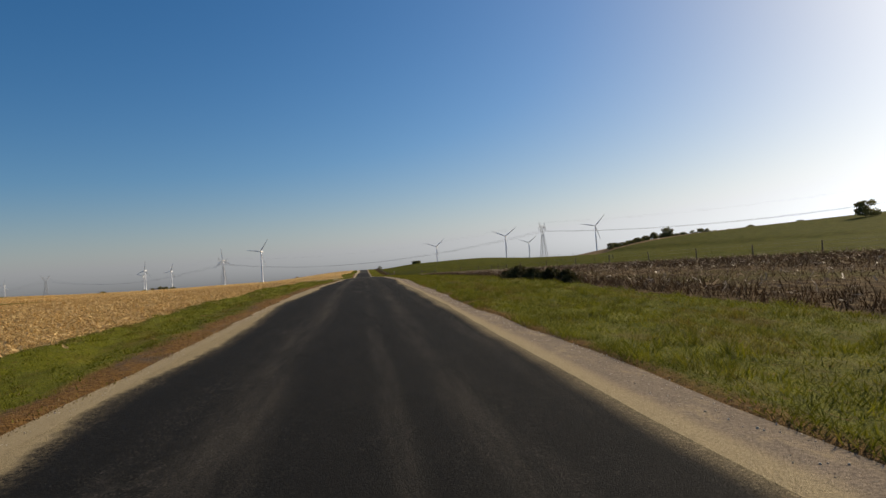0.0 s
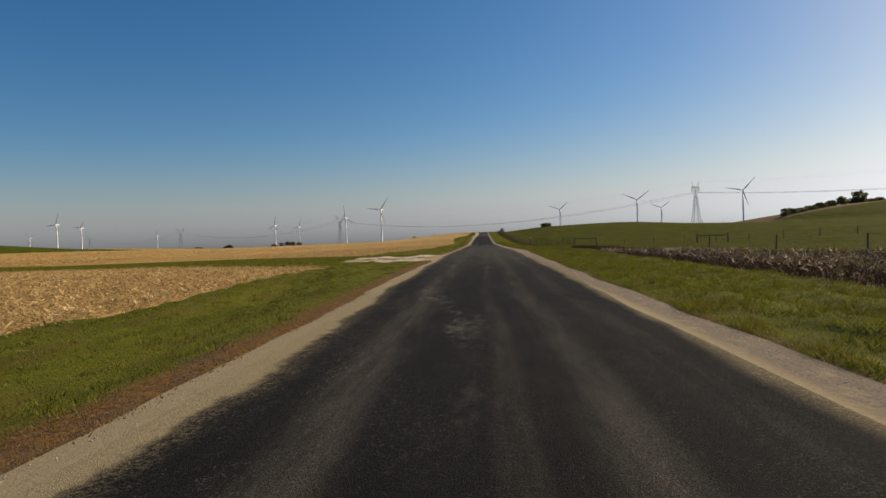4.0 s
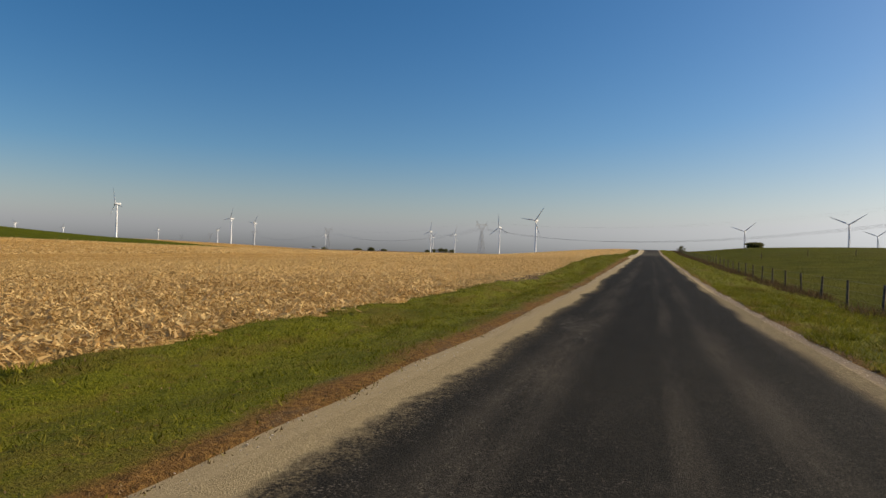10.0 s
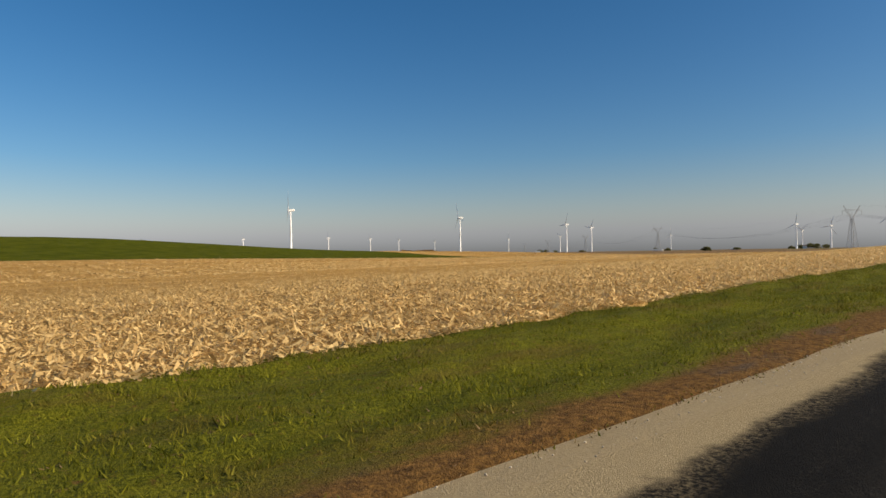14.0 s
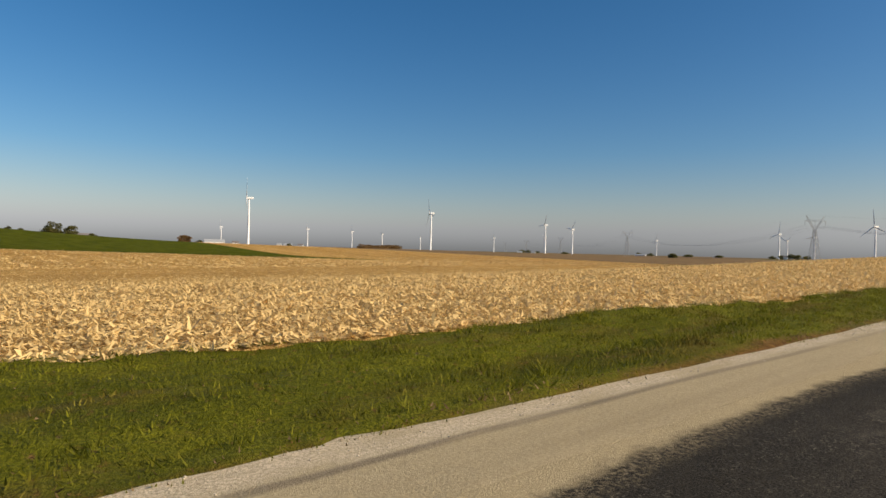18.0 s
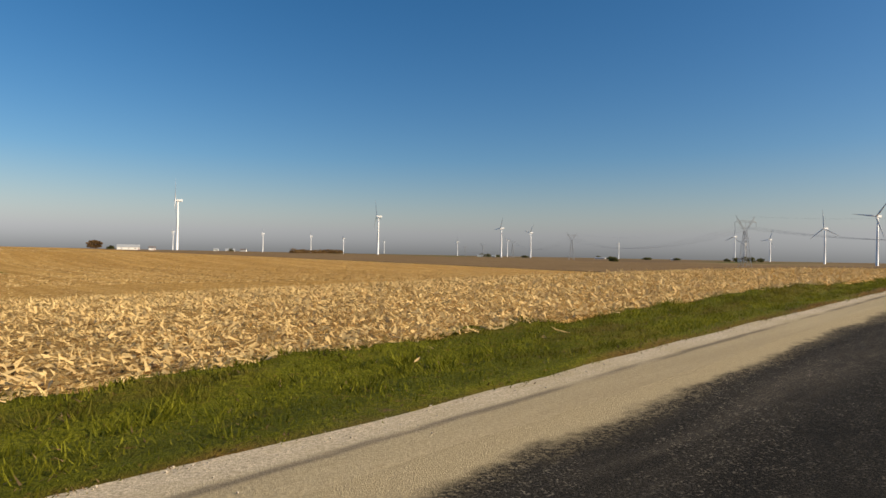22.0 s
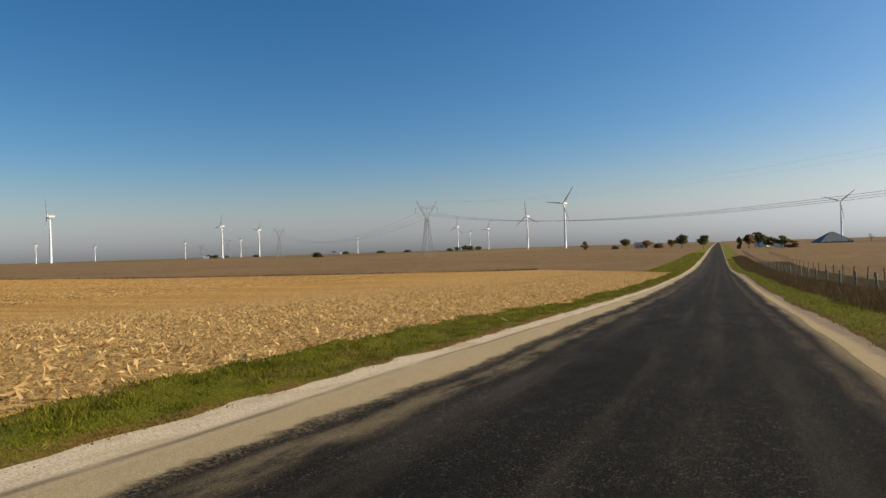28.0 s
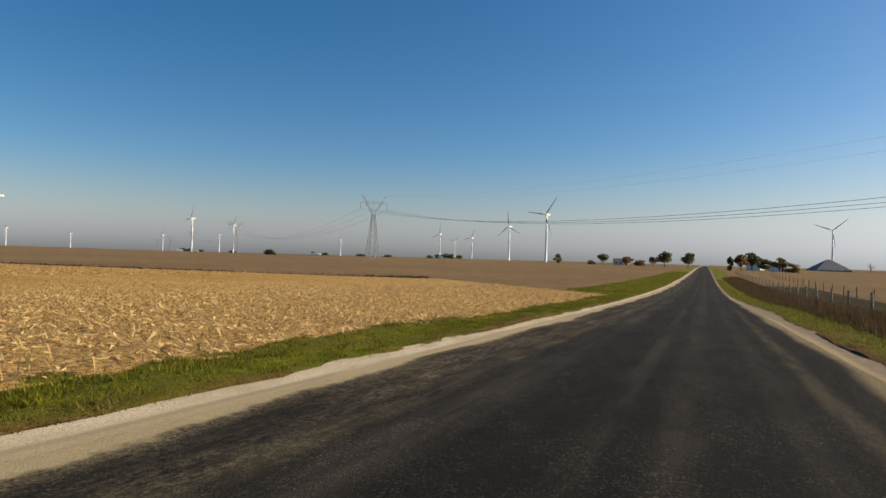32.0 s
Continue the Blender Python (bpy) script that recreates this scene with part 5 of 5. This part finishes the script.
def gate(x, y, length, rz, label):
    """A tubular farm gate: rounded frame, bars and uprights."""
    root = thing("farm_gate", x, y, ground_at(x, y) + 0.12, rz, label, "gate", "pasture gates")
    r = 0.026
    bm = bmesh.new()
    loop = []
    for cx, cz, a0 in ((length - 0.12, 1.13, 0), (0.12, 1.13, 90), (0.12, 0.12, 180), (length - 0.12, 0.12, 270)):
        loop += [Vector((cx + 0.12 * math.cos(radians(a0 + s)), 0, cz + 0.12 * math.sin(radians(a0 + s)))) for s in (0, 30, 60, 90)]
    for a, b in zip(loop, loop[1:] + loop[:1]):
        strut(bm, a, b, r, 8)
    gate_frame = part("frame", bm, GATE, root, smooth=True)
    for z in (0.22, 0.4, 0.6, 0.83):
        part("bar", strut(bmesh.new(), (0, 0, z), (length, 0, z), r * 0.8, 6), GATE, root)
    for q in (0.25, 0.5, 0.75):
        part("upright", box(bmesh.new(), (length * q - 0.035, -0.03, 0.02), (length * q + 0.035, 0.03, 1.24), 0.008), GATE, root)
    for z in (0.3, 1.0):
        part("hinge", strut(bmesh.new(), (-0.14, 0, z), (0.02, 0, z), 0.02, 6), WIRE, gate_frame)


gate(GX + 0.2, GY - 0.02, 3.72, -10.5, "dark green tubular steel farm gate, closed")
gate(GX + 4.0, GY - 0.76, 3.72, -10.5, "dark green tubular steel farm gate, closed, chained to another")


# ---- trees and shrubs ----
def tree(x, y, h, w, material, label, name="tree", seed=0, trunk=0.25, leaves=1500, size=0.10, base=None):
    """A tapered trunk with limbs and a crown of many small leaf clumps in uneven lobes."""
    root = thing(name, x, y, (at(x, y) if base is None else base) - 0.05, 0, label, "shrub" if name == "shrub" else "tree")
    r = np.random.RandomState(seed)
    bm = bmesh.new()
    strut(bm, (0, 0, -0.4), (0, 0, h * 0.45), h * 0.028, 7, h * 0.018)
    strut(bm, (0, 0, h * 0.45), (0.02 * h, 0, h * 0.8), h * 0.018, 6, h * 0.006)
    lobes = []
    count = max(5, int(5 + w / h * 5))
    for i in range(count):
        a = 2 * math.pi * i / count + r.uniform(-0.4, 0.4)
        zz = h * r.uniform(trunk + (0.12 if trunk < 0.12 else 0.2), 0.84)
        spread_ = w * 0.5 * r.uniform(0.35, 0.72) * (1.15 - 0.6 * max(0, (zz / h - 0.5)) / 0.5)
        p = Vector((spread_ * math.cos(a), spread_ * math.sin(a), zz))
        strut(bm, (0, 0, h * r.uniform(0.18, 0.42)), p, h * 0.011, 5, h * 0.003)
        lobes.append((p, w * r.uniform(0.16, 0.27), h * r.uniform(0.12, 0.2)))
    lobes.append((Vector((0, 0, h * 0.82)), w * 0.2, h * 0.17))
    lobes.append((Vector((0, 0, h * (trunk + 0.2))), w * 0.3, h * 0.2))
    if trunk == 0.0:  # a shrub's skirt reaches the ground
        for i in range(6):
            a = 2 * math.pi * i / 6 + r.uniform(-0.4, 0.4)
            lobes.append((Vector((w * 0.3 * math.cos(a), w * 0.3 * math.sin(a), h * 0.22)), w * r.uniform(0.17, 0.24), h * r.uniform(0.2, 0.3)))
    part("trunk", bm, BARK, root)
    per = leaves // len(lobes)
    vs = []
    for p, rw, rh in lobes:
        d = r.normal(0, 1, (per, 3))
        d /= np.linalg.norm(d, axis=1)[:, None]
        d *= (r.uniform(0.35, 1.08, per) ** 0.6)[:, None]
        vs.append(np.array(p) + d * np.array([rw, rw, rh]))
    c = np.concatenate(vs)
    n = len(c)
    s = max(h, w) * size * r.uniform(0.5, 1.2, n)
    a, b = r.normal(0, 1, (n, 3)), r.normal(0, 1, (n, 3))
    a /= np.linalg.norm(a, axis=1)[:, None]
    b -= (a * b).sum(1)[:, None] * a
    b /= np.linalg.norm(b, axis=1)[:, None]
    a, b = a * s[:, None] * 0.5, b * s[:, None] * 0.35
    v = np.stack([c - a, c - b, c + a, c + b], 1).reshape(-1, 3)
    v[:, 2] = np.maximum(v[:, 2], 0.0)
    part("crown", mesh_of("crown", v, np.arange(4 * n).reshape(-1, 4), material), None, root)
    return root


DARKTREE, ORANGE = "dark green leafy tree standing beside the road", "orange autumn tree standing in farmland"
tree(-107, 1027, 8.0, 6.5, AUTUMN, "small orange autumn tree at a field's edge", seed=1, trunk=0.05)
tree(-84, 1046, 3.6, 6.5, FOLIAGE, "low dark shrub at a field's edge", "shrub", 2, 0.0)
tree(-76, 1054, 9.5, 10, FOLIAGE, "grey-green leafy tree near a farmhouse", seed=3)
tree(-58, 1062, 7.2, 10, AUTUMN, "tan autumn tree near a farmhouse", seed=4)
tree(-47, 1050, 4.6, 9, AUTUMN, "brown shrub near a farmhouse", "shrub", 5, 0.0)
tree(-34, 1010, 7.0, 8.0, AUTUMN, "tan autumn tree beside a dark tree", seed=6)
tree(-24.6, 985, 11.0, 10.5, FOLIAGE, "dark green leafy tree beside the road", seed=7)
tree(-8.5, 934, 9.6, 8.5, FOLIAGE, "olive green tree standing close to the road", seed=8)
tree(12.5, 880, 7.5, 3.2, FOLIAGE, "narrow dark conifer beside the road", "tree", 9, 0.02)
tree(18.5, 905, 8.8, 7.5, AUTUMN, "greyish autumn tree in a farmyard", seed=10)
tree(25, 925, 10.2, 9, FOLIAGE, "dark green tree in a farmyard", seed=11)
tree(32, 930, 6.8, 9.5, FOLIAGE, "dark green tree beside farm buildings", seed=12, trunk=0.1)
tree(35, 885, 7.4, 8, FOLIAGE, "leafy tree at the end of a farmyard", seed=13)
tree(40, 880, 4.6, 6.5, AUTUMN, "brownish shrub at the end of a farmyard", "shrub", 14, 0.0)
tree(141, 1215, 9.5, 8, AUTUMN, "thin bare-looking tree behind a barn", seed=15, leaves=260, size=0.05)
tree(-417.5, 1062, 6.0, 12.5, FOLIAGE, "round green bush standing alone in a brown field", "shrub", 16, 0.0)
tree(36, 420, 2.2, 6.5, FOLIAGE, "low dark bush on a pasture crest", "shrub", 17, 0.0)
tree(11.0, 418, 2.2, 2.6, FOLIAGE, "small shrub at the crest beside the road", "shrub", 18, 0.0)
tree(-865, 590, 11.0, 19, AUTUMN, "broad brown tree beside a white barn", seed=19, trunk=0.05)
tree(-850, 604, 5, 9, FOLIAGE, "dark shrub beside a white barn", "shrub", 20, 0.0)
for i, (x, y, h, w) in enumerate(((-640, 402, 15, 17), (-634, 416, 12, 14), (-650, 380, 7.5, 9), (-655, 372, 9, 7), (-628, 432, 6, 8))):
    tree(x, y, h, w, FOLIAGE, "dark green tree in a farmyard beyond a green field", seed=30 + i, trunk=0.1)
for i in range(11):
    q = i / 10
    tree(-818 - 128 * q + float(R.normal(0, 4)), 840 + 167 * q, float(R.uniform(4.5, 7.5)), float(R.uniform(16, 24)), AUTUMN, "brown autumn shrub in a low overgrown knoll", "shrub", 40 + i, 0.0, leaves=420)
for i, (x, y, h, w) in enumerate(((-628, 2073, 13, 26), (-645, 2080, 16, 24), (-662, 2068, 11, 22), (-610, 2090, 12, 20), (-690, 2075, 9, 18),
                                  (-1690, 2216, 14, 26), (-1730, 2225, 15, 28), (-1660, 2240, 10, 22), (-1330, 2452, 13, 24), (-1290, 2470, 12, 26),
                                  (-1345, 985, 9, 14), (-1395, 1005, 8, 12), (-1560, 2290, 9, 30), (-1120, 2440, 9, 34), (-980, 2380, 8, 26))):
    tree(x, y, h, w, FOLIAGE, "dark tree in a distant farmyard", seed=60 + i, trunk=0.02, leaves=700, size=0.12)
for i, (x, y, h, w) in enumerate(((222, 535, 4.4, 7), (230, 541, 3.4, 9), (238, 545, 2.6, 10), (248, 550, 2.6, 10), (258, 555, 3.2, 11), (268, 560, 3.6, 10), (279, 565, 5.2, 9), (292, 572, 7.4, 10), (299, 575, 8.4, 10),
                                  (310, 580, 2.6, 9), (322, 588, 3.4, 10), (336, 595, 4.6, 9), (348, 600, 6.0, 9), (356, 602, 5.4, 9), (366, 604, 3.6, 10), (380, 600, 3.2, 10), (396, 590, 4.2, 10), (430, 560, 3.0, 9))):
    tree(x, y, h * 1.3, w, FOLIAGE, "bush in a hedge on the brow of a grassy hill", "shrub", 80 + i, 0.0, leaves=1800, size=0.1)
tree(330, 369, 11, 15, FOLIAGE, "dark tree on a grassy hill", seed=95, trunk=0.05)


# ---- farm buildings ----
def building(x, y, w, d, eave, ridge, rz, wall, roof, label, name="farmhouse", windows=3, hip=0.0):
    """Walls with a gable roof that overhangs, a door and windows set into the long side."""
    root = thing(name, x, y, None, rz, label, "house" if name == "farmhouse" else "barn")
    bm = bmesh.new()
    a = [bm.verts.new(p) for p in ((-w / 2, -d / 2, -1.5), (w / 2, -d / 2, -1.5), (w / 2, d / 2, -1.5), (-w / 2, d / 2, -1.5))]
    b = [bm.verts.new((v.co.x, v.co.y, eave)) for v in a]
    c = [bm.verts.new((-w / 2 + hip, 0, ridge - 0.15)), bm.verts.new((w / 2 - hip, 0, ridge - 0.15))]
    for f in ((a[0], a[1], b[1], b[0]), (a[2], a[3], b[3], b[2]), (a[1], a[2], b[2], c[1], b[1]), (a[3], a[0], b[0], c[0], b[3]), (b[0], b[1], c[1], c[0]), (b[2], b[3], c[0], c[1]), a[::-1]):
        bm.faces.new(f)
    part("wall", bm, wall, root)
    for s in (-1, 1):
        bm = bmesh.new()
        o = 0.5
        slope = (ridge - eave) / (d / 2)
        lo, hi = (s * (d / 2 + o), eave - slope * o), (0, ridge)
        vs = []
        for t in (0, 0.2):
            vs.append([bm.verts.new((sx * (w / 2 + 0.4 - inn), p, z + t)) for sx, inn, p, z in ((-1, 0, *lo), (1, 0, *lo), (1, hip, *hi), (-1, hip, *hi))])
        for i in range(4):
            bm.faces.new((vs[0][i], vs[0][(i + 1) % 4], vs[1][(i + 1) % 4], vs[1][i]))
        bm.faces.new(vs[0][::-1])
        bm.faces.new(vs[1])
        part("roof_slope", bm, roof, root)
    if hip:
        for s in (-1, 1):
            bm = bmesh.new()
            tri = [[bm.verts.new((s * xx, yy, zz + t)) for xx, yy, zz in ((w / 2 + 0.4, -d / 2 - 0.5, eave - 0.2), (w / 2 + 0.4, d / 2 + 0.5, eave - 0.2), (w / 2 + 0.4 - hip, 0, ridge))] for t in (0, 0.2)]
            bm.faces.new(tri[1] if s > 0 else tri[1][::-1])
            bm.faces.new(tri[0][::-1] if s > 0 else tri[0])
            part("roof_end", bm, roof, root)
    for i in range(windows):
        px = -w / 2 + w * (i + 0.7) / (windows + 0.4)
        for s in (-1, 1):
            window = part("window", box(bmesh.new(), (px - 0.58, s * (d / 2) - 0.06, 0.92), (px + 0.58, s * (d / 2) + 0.06, 2.38), 0.02), SASH, root)
            part("pane", box(bmesh.new(), (px - 0.5, s * (d / 2) - 0.08, 1.0), (px + 0.5, s * (d / 2) + 0.08, 2.3), 0.01), GLASS, window)
    door = part("door", box(bmesh.new(), (w / 2 - 1.9, -d / 2 - 0.08, 0), (w / 2 - 0.9, -d / 2 + 0.05, 2.1), 0.02), REDWALL if name == "barn" else ROOF, root)
    part("handle", strut(bmesh.new(), (w / 2 - 1.75, -d / 2 - 0.12, 1.0), (w / 2 - 1.6, -d / 2 - 0.12, 1.0), 0.02, 6), STEEL, door)


building(109, 1225, 30, 26, 1.2, 11.0, 12, ROOF, GREYROOF, "wide barn with a grey metal roof sloping to four sides", "barn", 4, 13.5)
building(-64, 1072, 12, 8, 2.8, 5.4, 5, WALLS, ROOF, "low white farmhouse with a brown roof among trees", windows=3)
building(29, 955, 10, 8, 3.5, 6.2, 70, WALLS, ROOF, "white farmhouse half hidden by trees", windows=2)
building(36, 905, 6, 5, 2.6, 4.2, 10, WALLS, METALROOF, "small white shed among trees", "barn", 1)
building(-648, 2050, 9, 7, 6.5, 9.5, 20, WALLS, ROOF, "white farmhouse in a distant tree clump")
building(-1715, 2195, 22, 12, 5, 9, 40, WALLS, METALROOF, "white barn in a distant farmyard", "barn")
building(-1650, 2205, 16, 10, 4, 7, 30, WALLS, METALROOF, "white shed in a distant farmyard", "barn")
building(-1314, 2440, 40, 14, 4, 7, 20, WALLS, METALROOF, "long white shed in a distant farmyard", "barn")
building(-1365, 992, 20, 11, 4.5, 8, 60, WALLS, METALROOF, "white barn in a farmyard", "barn")
building(-1340, 1012, 13, 9, 5, 8, 50, WALLS, ROOF, "white farmhouse in a farmyard")
building(-852, 625, 26, 10, 3.5, 6.5, 75, WALLS, METALROOF, "long white barn beside a brown tree", "barn")
building(-846, 652, 8, 7, 3, 5, 75, WALLS, ROOF, "small white shed near a barn", "barn", 1)
building(-636, 426, 12, 8, 3, 5.5, 80, WALLS, ROOF, "pale farmhouse among dark trees")
building(-1180, 880, 9, 8, 3.5, 6, 60, WALLS, METALROOF, "small white building in the distance", "barn", 1)
building(-1010, 2420, 20, 10, 4, 6, 20, WALLS, METALROOF, "white shed far off on the plain", "barn")
